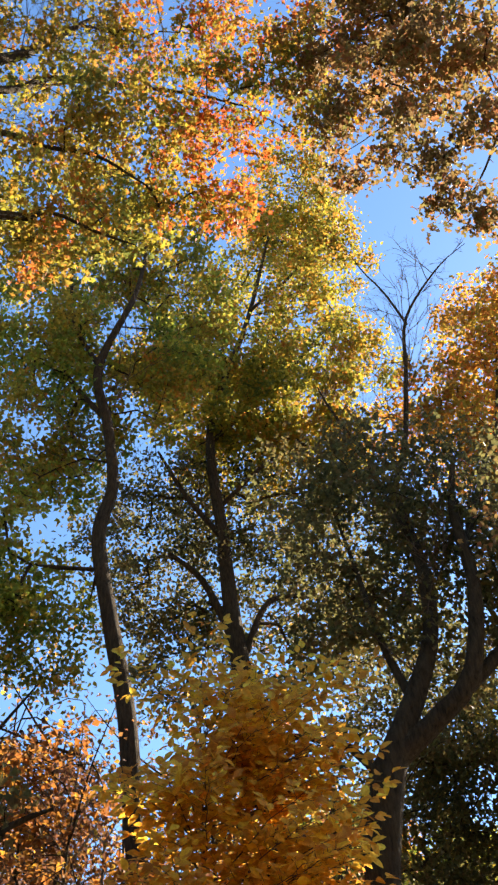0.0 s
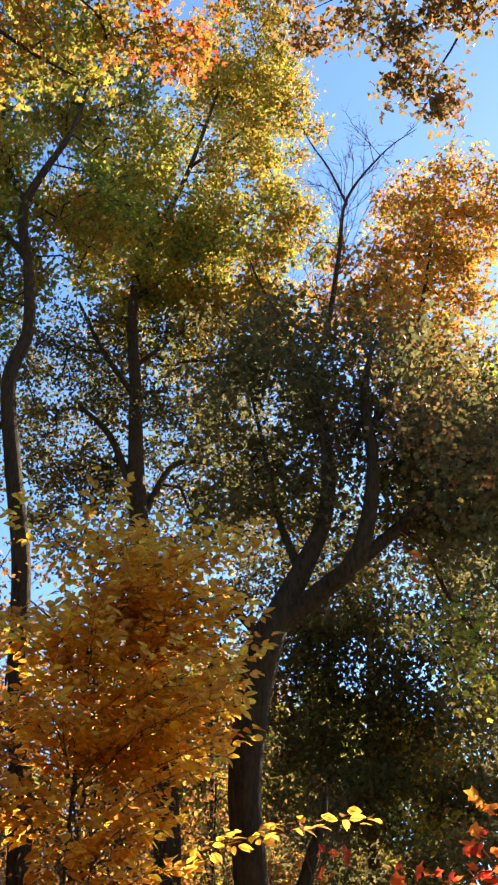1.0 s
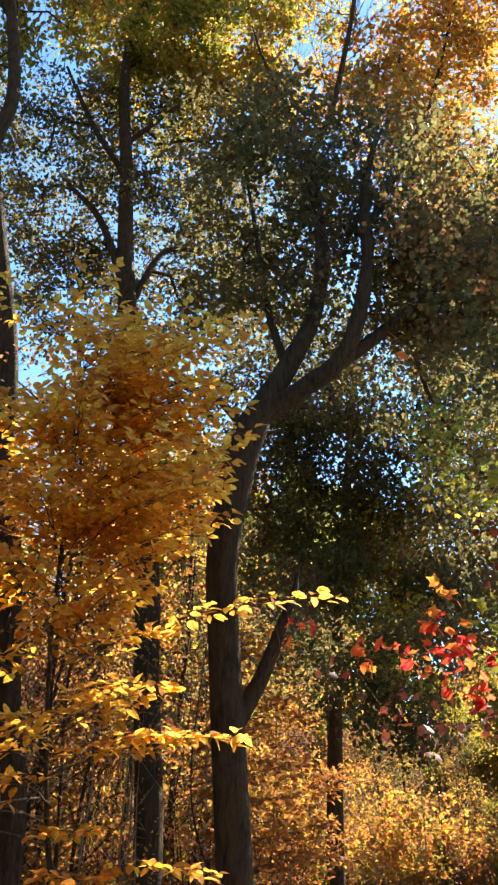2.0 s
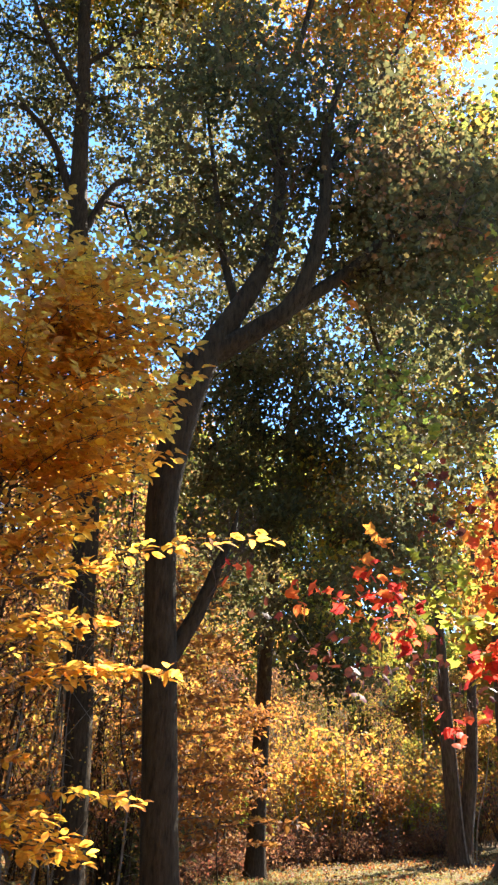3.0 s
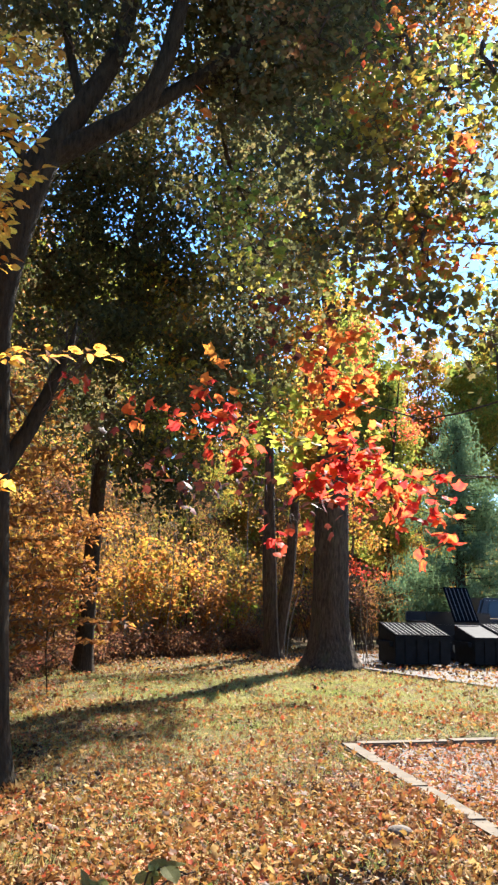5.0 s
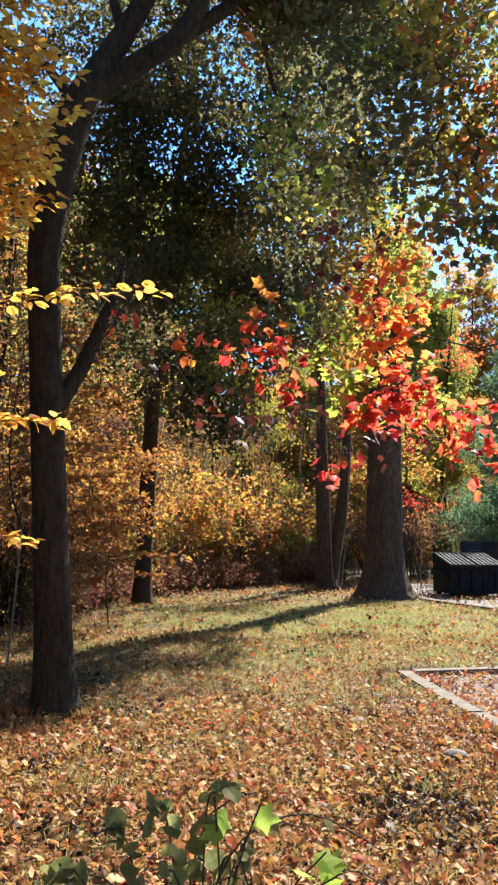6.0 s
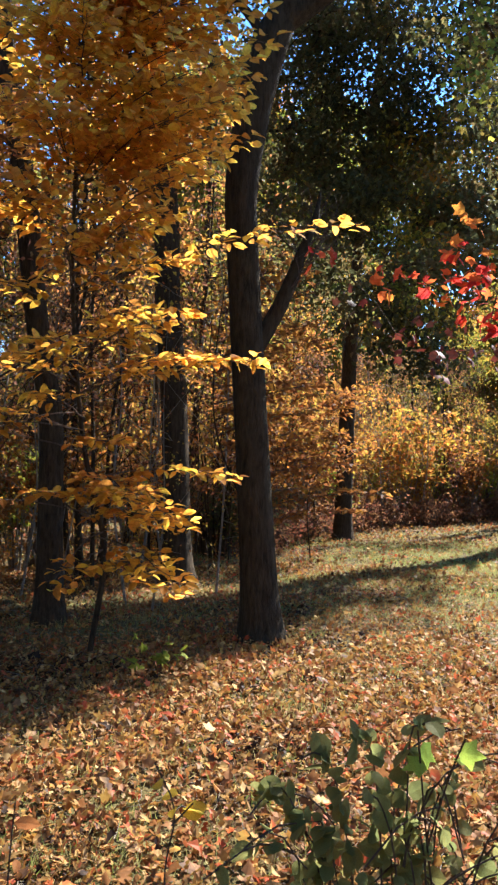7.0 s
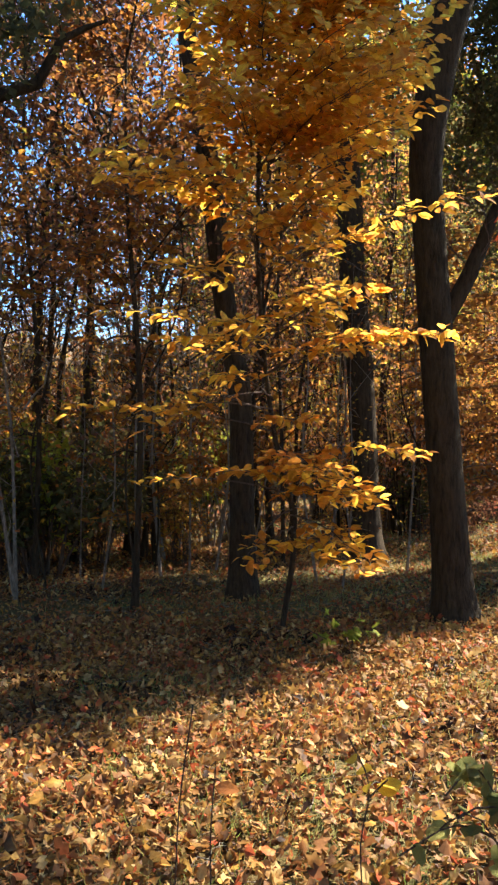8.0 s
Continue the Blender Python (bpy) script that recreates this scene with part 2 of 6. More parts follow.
def star(lobes, depth, fold=0.1):
    """A lobed palmate blade: a fan round a point near its base."""
    pts = []
    for k, (ang, length) in enumerate(lobes):
        pts.append((math.sin(ang) * length, 0.35 + math.cos(ang) * length))
        if k + 1 < len(lobes):
            a2 = (ang + lobes[k + 1][0]) / 2
            pts.append((math.sin(a2) * depth, 0.35 + math.cos(a2) * depth))
    pts.append((0.0, 0.0))
    V = [(0.0, 0.35, 0.03)] + [(x, y, -fold * (x * x + (y - 0.35) ** 2)) for x, y in pts]
    n = len(pts)
    F = [(0, 1 + i, 1 + (i + 1) % n) for i in range(n)]
    return np.array(V, float), np.array(F)


BLADE_SMALL = (np.array([(0, 0, 0), (0.36, 0.45, 0.12), (0, 1, -0.15), (-0.36, 0.45, 0.12)], float), np.array([(0, 1, 2), (0, 2, 3)]))
BLADE_OVAL = blade([(0, 0), (0.22, 0.2), (0.3, 0.48), (0.19, 0.78), (0, 1)], 0.22, 0.2)
BLADE_ROUND = blade([(0, 0), (0.3, 0.12), (0.42, 0.38), (0.34, 0.7), (0, 1)], 0.12, 0.18)
BLADE_OAK = blade([(0, 0), (0.1, 0.14), (0.3, 0.3), (0.14, 0.42), (0.34, 0.58), (0.14, 0.72), (0, 1)], 0.2, 0.25)
BLADE_MAPLE = star([(-2.2, 0.36), (-1.15, 0.56), (0, 0.66), (1.15, 0.56), (2.2, 0.36)], 0.35)
BLADE_LOBED = (np.array([(0, 0, 0), (0.34, 0.3, 0.07), (0.12, 0.5, 0), (0.3, 0.72, 0), (0, 1, -0.25), (-0.3, 0.72, 0), (-0.12, 0.5, 0), (-0.34, 0.3, 0.07)], float), np.array([(0, 1, 2), (0, 2, 6), (0, 6, 7), (2, 3, 4), (2, 4, 6), (6, 4, 5)]))
BLADE_STAR = star([(-1.2, 0.6), (0, 0.66), (1.2, 0.6)], 0.24)
BLADE_CURLED = blade([(0, 0), (0.26, 0.3), (0.3, 0.62), (0, 1)], 0.75, 0.45)
BLADE_GRASS = (np.array([(-0.02, 0, 0), (0.02, 0, 0), (0.012, 0.55, 0.08), (-0.012, 0.55, 0.08), (0, 1, 0.3)], float), np.array([(0, 1, 2), (0, 2, 3), (3, 2, 4)]))


def turns(n, tilt, yaw=None, r=rng):
    """n rotation matrices: blades lie flat, heading anywhere, tilted by about so many degrees."""
    yaw = r.uniform(0, 2 * np.pi, n) if yaw is None else yaw
    a, b = r.normal(0, radians(tilt), n), r.normal(0, radians(tilt), n)
    c, s = np.cos(yaw), np.sin(yaw)
    Z = np.zeros((n, 3, 3))
    Z[:, 0, 0], Z[:, 0, 1], Z[:, 1, 0], Z[:, 1, 1], Z[:, 2, 2] = c, -s, s, c, 1
    c, s = np.cos(a), np.sin(a)
    X = np.zeros((n, 3, 3))
    X[:, 0, 0], X[:, 1, 1], X[:, 1, 2], X[:, 2, 1], X[:, 2, 2] = 1, c, -s, s, c
    c, s = np.cos(b), np.sin(b)
    Y = np.zeros((n, 3, 3))
    Y[:, 1, 1], Y[:, 0, 0], Y[:, 0, 2], Y[:, 2, 0], Y[:, 2, 2] = 1, c, s, -s, c
    return Z @ X @ Y


def leaves_mesh(name, P, M, size, template):
    """Many blades in one mesh."""
    V, F = template
    n = len(P)
    W = np.einsum("nij,kj->nki", M, V) * np.asarray(size).reshape(-1, 1, 1) + P[:, None]
    FF = F[None] + (np.arange(n) * len(V))[:, None, None]
    return mesh_of(name, W.reshape(-1, 3), FF.reshape(-1, 3), smooth=False)


def leaf_parts(parent, P, M, size, template, material, name="leaf"):
    """Blades as parts of their own, on one mesh."""
    me = mesh_of(name, template[0], template[1], smooth=False)
    me.materials.append(material)
    for p, m, s in zip(P, M, np.broadcast_to(size, len(P))):
        ob = new(name, me)
        ob.parent = parent
        ob.matrix_basis = Matrix.Translation([float(v) for v in p]) @ Matrix([[float(v) for v in q] for q in m]).to_4x4() @ Matrix.Scale(float(s), 4)


def grow(skeleton, tips, step=0.35, bow=0.12, jitter=0.05, r=rng):
    """Branches from the nearest wood to every tip. Returns chains of (points, radii)."""
    nodes = [p for p in skeleton]
    parent = [-1] * len(nodes)
    tips = np.asarray(tips)
    S = np.asarray(skeleton)
    order = np.argsort([np.linalg.norm(S - t, axis=1).min() for t in tips])
    N = np.zeros((len(nodes) + 14 * len(tips), 3))
    N[:len(nodes)] = S
    count = len(nodes)
    chains = []
    for k in order:
        t = tips[k]
        D = N[:count] - t
        d = np.sqrt((D * D).sum(1)) + 0.55 * np.maximum(0, D[:, 2])
        b = int(np.argmin(d))
        a = N[b].copy()
        L = np.linalg.norm(t - a)
        n = int(min(12, max(2, L / step)))
        ids = [b]
        for j in range(1, n + 1):
            u = j / n
            p = a + (t - a) * u
            if j < n:
                p = p + r.normal(0, jitter * L ** 0.5, 3) + np.array([0, 0, bow * L * math.sin(math.pi * u)])
            N[count] = p
            parent.append(ids[-1])
            ids.append(count)
            count += 1
        chains.append(ids)
    load = np.zeros(count)
    for ids in chains:
        load[ids[-1]] += 1
    for i in range(count - 1, -1, -1):
        if parent[i] >= 0:
            load[parent[i]] += load[i]
    return N[:count], chains, load


def fill(blobs, density, r=rng):
    """Points spread through ellipsoids (x, y, z, radius)."""
    out = []
    for x, y, z, rad in blobs:
        n = max(1, int(density * rad ** 2))
        d = r.normal(0, 1, (n, 3))
        d *= (r.uniform(0, 1, n) ** 0.4 / np.linalg.norm(d, axis=1))[:, None]
        out.append(np.array((x, y, z)) + d * rad * np.array((1, 1, 0.85)))
    return np.concatenate(out)


def flare(path, amount, height):
    """Widen a trunk's foot."""
    p = path.copy()
    z = p[:, 2] - p[0, 2]
    p[:, 3] *= 1 + amount * np.exp(-z / height)
    return p


def tree(name, label, category, bark, stem, limbs, crowns, sides=14, foot=(0.5, 0.25), rough=0.03, tip=0.004, twig_bark=None, group="", bare=(), single=0, step=0.12):
    """A tree: a trunk, big limbs, fine branches grown to its leaf clusters, and crowns of leaves.
    crowns: rows of (blobs, density, leaves per cluster, spread, leaf size, blade, tilt, material)."""
    base = np.array(stem[0][:3])
    t = thing(name, base, label, category, group)
    sp = flare(smooth_path(stem, step), *foot)
    sp = np.vstack([sp[0] + np.array([0, 0, -0.25, 0.0]), sp])
    V, F = tube(sp[:, :3] - base, sp[:, 3], sides, rough)
    part("trunk", mesh_of("trunk", V, F), bark, t)
    wood = [sp[sp[:, 2] > base[2] + 0.5][::3 if step < 0.2 else 1, :3]]
    for rows in limbs:
        lp = smooth_path(rows, step * 1.7)
        V, F = tube(lp[:, :3] - base, lp[:, 3], min(10, sides), rough)
        part("limb", mesh_of("limb", V, F), bark, t)
        wood.append(lp[::2, :3])
    wood = np.concatenate(wood)
    sets = [fill(c[0], c[1]) for c in crowns]
    extra = [fill(bare, 95.0)] if len(bare) else []
    tips = np.concatenate(sets + extra)
    N, chains, load = grow(wood, tips)
    pieces = []
    for ids in chains:
        rad = np.minimum(tip * load[ids] ** 0.45, 0.04)
        rad[0] = rad[1]
        rad[-1] *= 0.4
        pieces.append(tube(N[ids] - base, rad, 5 if rad[1] > 0.008 else 4))
    V, F = joined(pieces)
    tagged(part("branchwork", mesh_of("branchwork", V, F), twig_bark or bark, t), kind="stuff")
    for pts, (blobs, density, per, spread, size, bl, tilt, mat) in zip(sets, crowns):
        n = len(pts) * per
        P = np.repeat(pts, per, 0) + rng.normal(0, spread, (n, 3)) * np.array((1, 1, 0.7))
        s = size * rng.uniform(0.65, 1.2, n)
        M = turns(n, tilt)
        k = min(single, n)
        o = np.argsort(P[:, 1])
        near, rest = o[:k], o[k:]
        crown = tagged(part("crown", leaves_mesh("crown", P[rest] - base, M[rest], s[rest], bl), mat, t), kind="stuff")
        if k:
            leaf_parts(crown, P[near] - base, M[near], s[near], bl, mat)
    return t


# ---- ground ----
KC = Vector((5.75, 8.9, 0))                     # the kerb's corner
KD1 = Vector((-0.294, -0.956, 0)).normalized()  # towards the camera
KD2 = Vector((0.985, -0.172, 0)).normalized()   # along the head of the parking bays


def in_lot(x, y, grow_by=0.0):
    """Inside the parking bays: right of one kerb and short of the other."""
    dx, dy = x - KC.x, y - KC.y
    right = dx * KD1.y - dy * KD1.x
    return (-right > -grow_by) & (dx * KD2.y - dy * KD2.x > -grow_by)


def height(x, y):
    """The ground's height."""
    x, y = np.asarray(x, float), np.asarray(y, float)
    far = np.clip((np.hypot(x, y) - 30) / 60, 0, 1)
    z = 0.035 * np.sin(0.9 * x + 0.4 * y) * np.sin(0.7 * y - 0.3 * x) + 0.02 * np.sin(2.3 * x + 1.1) * np.sin(2.9 * y)
    z = z * np.clip((np.hypot(x, y) - 1) / 3, 0, 1) * (1 - far)
    return np.where(in_lot(x, y, 0.12), -0.12, z)


g = np.linspace(-1, 1, 221)
gx = np.sign(g) * (14 * np.abs(g) + 900 * np.abs(g) ** 7)
GX, GY = np.meshgrid(gx + 2.0, gx + 9.0, indexing="xy")
GV = np.stack([GX, GY, height(GX, GY)], -1).reshape(-1, 3)
gi = (np.arange(220)[:, None] * 221 + np.arange(220)[None]).ravel()
GF = np.stack([gi, gi + 1, gi + 222, gi + 221], 1)
m = Nodes("forest_ground")
soil = m.ramp(m.noise(9.0, 8.0, 0.7), [(0.3, (0.03, 0.018, 0.009)), (0.55, (0.1, 0.055, 0.024)), (0.75, (0.2, 0.12, 0.05))])
turf = m.ramp(m.noise(14.0, 6.0, 0.7), [(0.35, (0.06, 0.075, 0.02)), (0.65, (0.19, 0.19, 0.06))])
patch = m.ramp(m.noise(0.45, 4.0, 0.6), [(0.44, (0, 0, 0)), (0.6, (1, 1, 1))])
m.bump(m.noise(40.0, 6.0, 0.7), 0.8, 0.04)
GROUND = m.done(m.mix(m.math("MULTIPLY", patch, 0.6), soil, turf), 0.95)
ground_mesh = mesh_of("ground", GV, GF)
ground_mesh.materials.append(GROUND)
ground = tagged(new("ground", ground_mesh), "forest floor of soil and thin turf under fallen leaves", "ground", kind="structure")


# ---- parking bays and kerbs ----
m = Nodes("asphalt")
grit = m.noise(160.0, 4.0, 0.7)
stain = m.noise(1.1, 5.0, 0.6)
col = m.ramp(grit, [(0.35, (0.07, 0.062, 0.055)), (0.7, (0.2, 0.17, 0.145))])
col = m.mix(0.7, col, m.ramp(stain, [(0.3, (0.6, 0.6, 0.6)), (0.7, (1.15, 1.12, 1.08))]), "MULTIPLY")
m.bump(grit, 0.5, 0.006)
ASPHALT = m.done(col, 0.9)
CONCRETE = plain_material("concrete", (0.125, 0.098, 0.066), 0.85, 0, (0.6, 1.1), 6.0, 0.4)


def slab(name, corners, top, thick, material, label, category):
    bm = bmesh.new()
    vs = [bm.verts.new((x, y, top)) for x, y in corners]
    f = bm.faces.new(vs)
    if f.normal.z < 0:
        f.normal_flip()
    ext = bmesh.ops.extrude_face_region(bm, geom=[f])
    bmesh.ops.translate(bm, vec=(0, 0, -thick), verts=[v for v in ext["geom"] if isinstance(v, bmesh.types.BMVert)])
    bmesh.ops.recalc_face_normals(bm, faces=bm.faces)
    me = bpy.data.meshes.new(name)
    bm.to_mesh(me)
    bm.free()
    me.materials.append(material)
    return tagged(new(name, me), label, category, kind="structure")


c0 = KC
c1 = KC + KD1 * 22
c2 = c1 + KD2 * 26
c3 = KC + KD2 * 26
slab("pavement", [(c.x, c.y) for c in (c0, c1, c2, c3)], -0.055, 0.06, ASPHALT, "grey asphalt parking bays strewn with leaves", "pavement")
slab("road", [(12.25, 18.9), (12.15, 13.6), (12.9, 11.4), (60, 4), (60, 30), (14, 23)], 0.045, 0.1, ASPHALT, "pinkish grey asphalt drive beyond the lawn", "road")


def kerb_run(a, along, length, name):
    """Kerb stones end to end along a line."""
    k = tagged(new(name), "low concrete kerb along the parking bays", "kerb", kind="structure")
    k.location = a
    piece, gap = 1.2, 0.012
    bm = bmesh.new()
    bmesh.ops.create_cube(bm, size=1)
    for v in bm.verts:
        v.co = Vector((v.co.x * (piece - gap), v.co.y * 0.19, v.co.z * 0.26))
    bmesh.ops.bevel(bm, geom=bm.edges[:], offset=0.018, segments=2, affect="EDGES")
    me = bpy.data.meshes.new("kerb_stone")
    bm.to_mesh(me)
    bm.free()
    me.materials.append(CONCRETE)
    turn = math.degrees(math.atan2(along.y, along.x))
    r = random.Random(4)
    for i in range(int(length / piece)):
        p = along * (piece * (i + 0.5))
        s = new("kerb_stone", me)
        s.parent = k
        s.matrix_basis = pose(p.x + r.uniform(-0.012, 0.012), p.y, -0.112 + r.uniform(-0.012, 0.008), r.uniform(-1, 1), 0, turn + r.uniform(-0.5, 0.5))


kerb_run(KC, KD1, 15.6, "kerb_1")
kerb_run(KC + KD2 * 0.12, KD2, 20.4, "kerb_2")


# ---- the trees ----
MAIN_DARK = [(1.9, 8.3, 8.8, 1.3), (2.2, 8.7, 8.6, 1.0), (3.1, 8.5, 10.0, 1.2), (1.6, 8.3, 7.8, 1.0), (3.5, 7.8, 8.6, 1.1), (4.0, 8.0, 8.2, 1.2), (1.7, 9.3, 10.9, 1.1), (4.1, 8.2, 7.3, 0.8), (5.2, 8.2, 8.2, 1.0),
             (3.9, 8.0, 8.4, 0.9), (3.7, 7.9, 7.0, 0.7), (4.3, 7.65, 7.95, 0.95), (4.0, 7.75, 7.4, 0.85), (2.2, 8.2, 10.0, 1.2), (2.5, 8.0, 7.2, 0.8), (5.6, 8.2, 9.4, 1.1),
             (4.4, 9.4, 9.3, 1.0), (4.6, 9.3, 8.2, 0.9), (2.95, 7.3, 7.7, 0.5)]
MAIN_GOLD = [(4.6, 10.0, 12.9, 1.0), (3.9, 10.3, 13.8, 1.0), (6.0, 10.4, 14.8, 1.5), (5.2, 9.7, 11.4, 1.0), (6.8, 9.9, 16.4, 1.5), (5.8, 10.5, 17.7, 0.9), (5.8, 9.3, 10.4, 1.0), (6.9, 8.6, 9.6, 1.1),
             (5.6, 8.8, 9.4, 1.0), (7.0, 8.2, 9.9, 0.9), (5.4, 10.4, 15.6, 1.1), (4.9, 10.0, 11.7, 0.9)]
MAIN_HANGING = [(4.7, 10.4, 5.3, 0.6), (5.0, 10.7, 6.3, 0.75), (4.8, 10.6, 7.3, 0.8), (5.5, 10.9, 7.9, 0.8), (4.5, 10.3, 8.3, 0.7), (5.2, 10.6, 9.0, 0.8), (4.9, 10.5, 4.5, 0.45), (5.8, 11.9, 5.6, 0.7), (6.2, 12.3, 6.6, 0.75), (5.4, 11.7, 6.8, 0.7), (6.6, 12.5, 7.6, 0.75)]
main_oak = tree("oak_tree", "leaning dark-barked oak forking high above the lawn's edge", "tree", BARK_OAK,
     [(1.48, 7.76, 0, 0.17), (1.4, 7.78, 1.48, 0.155), (1.34, 7.79, 2.5, 0.15), (1.28, 7.79, 3.53, 0.145), (1.26, 7.8, 4.1, 0.15), (1.34, 7.79, 4.75, 0.16), (1.5, 7.76, 5.47, 0.17), (1.7, 7.72, 5.9, 0.13), (1.99, 7.66, 6.44, 0.105), (2.23, 7.65, 7.01, 0.085), (2.4, 7.8, 7.93, 0.07), (2.5, 8.3, 9.2, 0.06), (2.66, 9.0, 10.63, 0.05)],
     [[(1.62, 7.73, 5.7, 0.12), (2.15, 7.6, 6.09, 0.105), (2.51, 7.49, 6.46, 0.095), (2.77, 7.4, 7.47, 0.075), (2.81, 7.38, 8.64, 0.055), (3.0, 7.31, 9.44, 0.03)],
      [(2.3, 7.56, 6.2, 0.08), (3.11, 7.7, 6.98, 0.07), (3.79, 7.38, 7.61, 0.06), (4.45, 7.01, 8.01, 0.05), (5.06, 6.58, 8.21, 0.03)],
      [(2.66, 9.0, 10.6, 0.05), (3.02, 9.01, 11.63, 0.045), (3.34, 8.89, 13.26, 0.038), (3.63, 8.78, 14.78, 0.028), (4.4, 8.42, 15.89, 0.015), (4.95, 8.11, 16.22, 0.006)],
      [(2.66, 9.0, 10.6, 0.035), (2.36, 9.2, 11.73, 0.03), (2.04, 9.28, 12.78, 0.022), (1.88, 9.31, 13.48, 0.012)],
      [(1.36, 7.8, 2.6, 0.08), (1.64, 7.82, 3.1, 0.075), (1.82, 7.79, 3.55, 0.055), (1.97, 7.8, 3.95, 0.03), (2.02, 7.85, 4.2, 0.008)]] +
     [[(1.46, 7.7, 5.5, 0.05), (1.21, 7.71, 5.84, 0.04), (0.81, 7.76, 6.0, 0.03), (0.58, 7.78, 6.06, 0.012)],
      [(1.9, 7.68, 6.3, 0.05), (1.75, 7.9, 7.2, 0.04), (1.7, 8.2, 8.4, 0.03), (1.6, 8.5, 9.8, 0.012)],
      [(2.6, 7.47, 6.7, 0.045), (2.9, 7.8, 7.8, 0.035), (3.1, 8.2, 9.2, 0.02), (3.2, 8.5, 10.6, 0.008)],
      [(2.25, 7.66, 7.1, 0.04), (2.3, 7.7, 8.4, 0.03), (2.1, 8.0, 10.0, 0.012)],
      [(3.0, 7.66, 6.9, 0.05), (4.0, 8.1, 7.5, 0.04), (5.0, 8.5, 8.4, 0.03), (5.8, 8.8, 9.2, 0.012)],
      [(3.0, 7.66, 6.9, 0.05), (3.9, 9.0, 7.6, 0.04), (4.7, 10.2, 7.4, 0.03), (5.9, 11.2, 6.8, 0.012)],
      [(3.6, 8.8, 14.6, 0.026), (3.45, 9.0, 16.0, 0.02), (3.2, 9.1, 17.0, 0.013), (3.0, 9.2, 18.2, 0.005)],
      [(2.8, 7.4, 8.0, 0.05), (3.9, 8.4, 10.5, 0.045), (5.0, 9.8, 13.0, 0.035), (5.9, 10.2, 16.0, 0.02)]],
     [(MAIN_DARK, 25, 46, 0.17, 0.1, BLADE_LOBED, 45, LEAF_DARKGREEN), (MAIN_HANGING, 15, 42, 0.2, 0.1, BLADE_LOBED, 45, LEAF_DARKGREEN), (MAIN_GOLD, 30, 54, 0.16, 0.11, BLADE_LOBED, 45, LEAF_GOLD)],
     sides=28, rough=0.025)


def bare_twigs(parent, base, line, n, reach, seed):
    """Leafless twigs that fan up and out from a dead limb."""
    r = np.random.default_rng(seed)
    L = smooth_path(line, 0.1)[:, :3]
    out = []

    def shoot(a, d, ln, rad, depth):
        d = d / np.linalg.norm(d)
        m = 5
        P = [a]
        for k in range(m):
            d = d + r.normal(0, 0.13, 3) + np.array((0, 0, 0.05))
            d /= np.linalg.norm(d)
            P.append(P[-1] + d * ln / m)
        P = np.array(P)
        out.append(tube(P - base, np.linspace(rad, 0.0015, m + 1), 4))
        if depth:
            for k in range(r.integers(3, 6)):
                j = r.integers(1, m)
                side = np.cross(d, r.normal(0, 1, 3))
                shoot(P[j], d + side * r.uniform(0.5, 0.9), ln * r.uniform(0.35, 0.65), rad * 0.55, depth - 1)

    for i in range(n):
        a = L[int(len(L) * (0.12 + 0.85 * i / n))]
        az = r.uniform(0, 6.28)
        shoot(a, np.array((math.cos(az) * 0.8, math.sin(az) * 0.8, 0.75)), reach * r.uniform(0.6, 1.2) * (1.1 - 0.5 * i / n), 0.009, 2)
    V, F = joined(out)
    tagged(part("bare_twigwork", mesh_of("bare_twigwork", V, F), BARK_TWIG, parent), kind="stuff")


bare_twigs(main_oak, np.array((1.48, 7.76, 0)), [(2.66, 9.0, 10.6, 0.05), (3.02, 9.01, 11.63, 0.045), (3.34, 8.89, 13.26, 0.038), (3.63, 8.78, 14.78, 0.028), (4.4, 8.42, 15.89, 0.015), (4.95, 8.11, 16.22, 0.006)], 26, 1.5, 61)
bare_twigs(main_oak, np.array((1.48, 7.76, 0)), [(2.66, 9.0, 10.6, 0.035), (2.36, 9.2, 11.73, 0.03), (2.04, 9.28, 12.78, 0.022), (1.88, 9.31, 13.48, 0.012)], 9, 0.9, 62)
bare_twigs(main_oak, np.array((1.48, 7.76, 0)), [(1.5, 7.8, 2.9, 0.06), (1.66, 7.82, 3.15, 0.062), (1.84, 7.79, 3.58, 0.05), (1.97, 7.8, 3.95, 0.03)], 12, 0.7, 64)
bare_twigs(main_oak, np.array((1.48, 7.76, 0)), [(1.9, 7.68, 6.3, 0.05), (2.3, 7.7, 7.4, 0.04), (2.8, 7.6, 8.6, 0.03), (3.0, 7.4, 9.4, 0.012)], 16, 1.3, 63)

A_CROWN = [(-3.2, 9.5, 15.1, 1.6), (-3.1, 9.5, 12.6, 1.2), (-2.8, 9.6, 17.8, 1.6), (-1.3, 9.9, 18.7, 1.5), (-0.4, 10.0, 16.7, 1.1), (-3.9, 8.7, 18.5, 1.4), (-2.3, 9.2, 20.1, 1.3), (-0.9, 9.5, 19.9, 1.2), (-2.5, 9.7, 11.6, 0.7), (-1.1, 9.9, 13.9, 1.0), (-2.2, 9.8, 12.9, 0.8)]
A_LOW = [(-3.2, 9.4, 10.5, 1.0), (-2.6, 9.8, 9.4, 0.8), (-3.6, 9.5, 9.0, 0.9), (-2.2, 9.4, 14.4, 1.1), (-0.6, 9.6, 15.0, 0.9)]
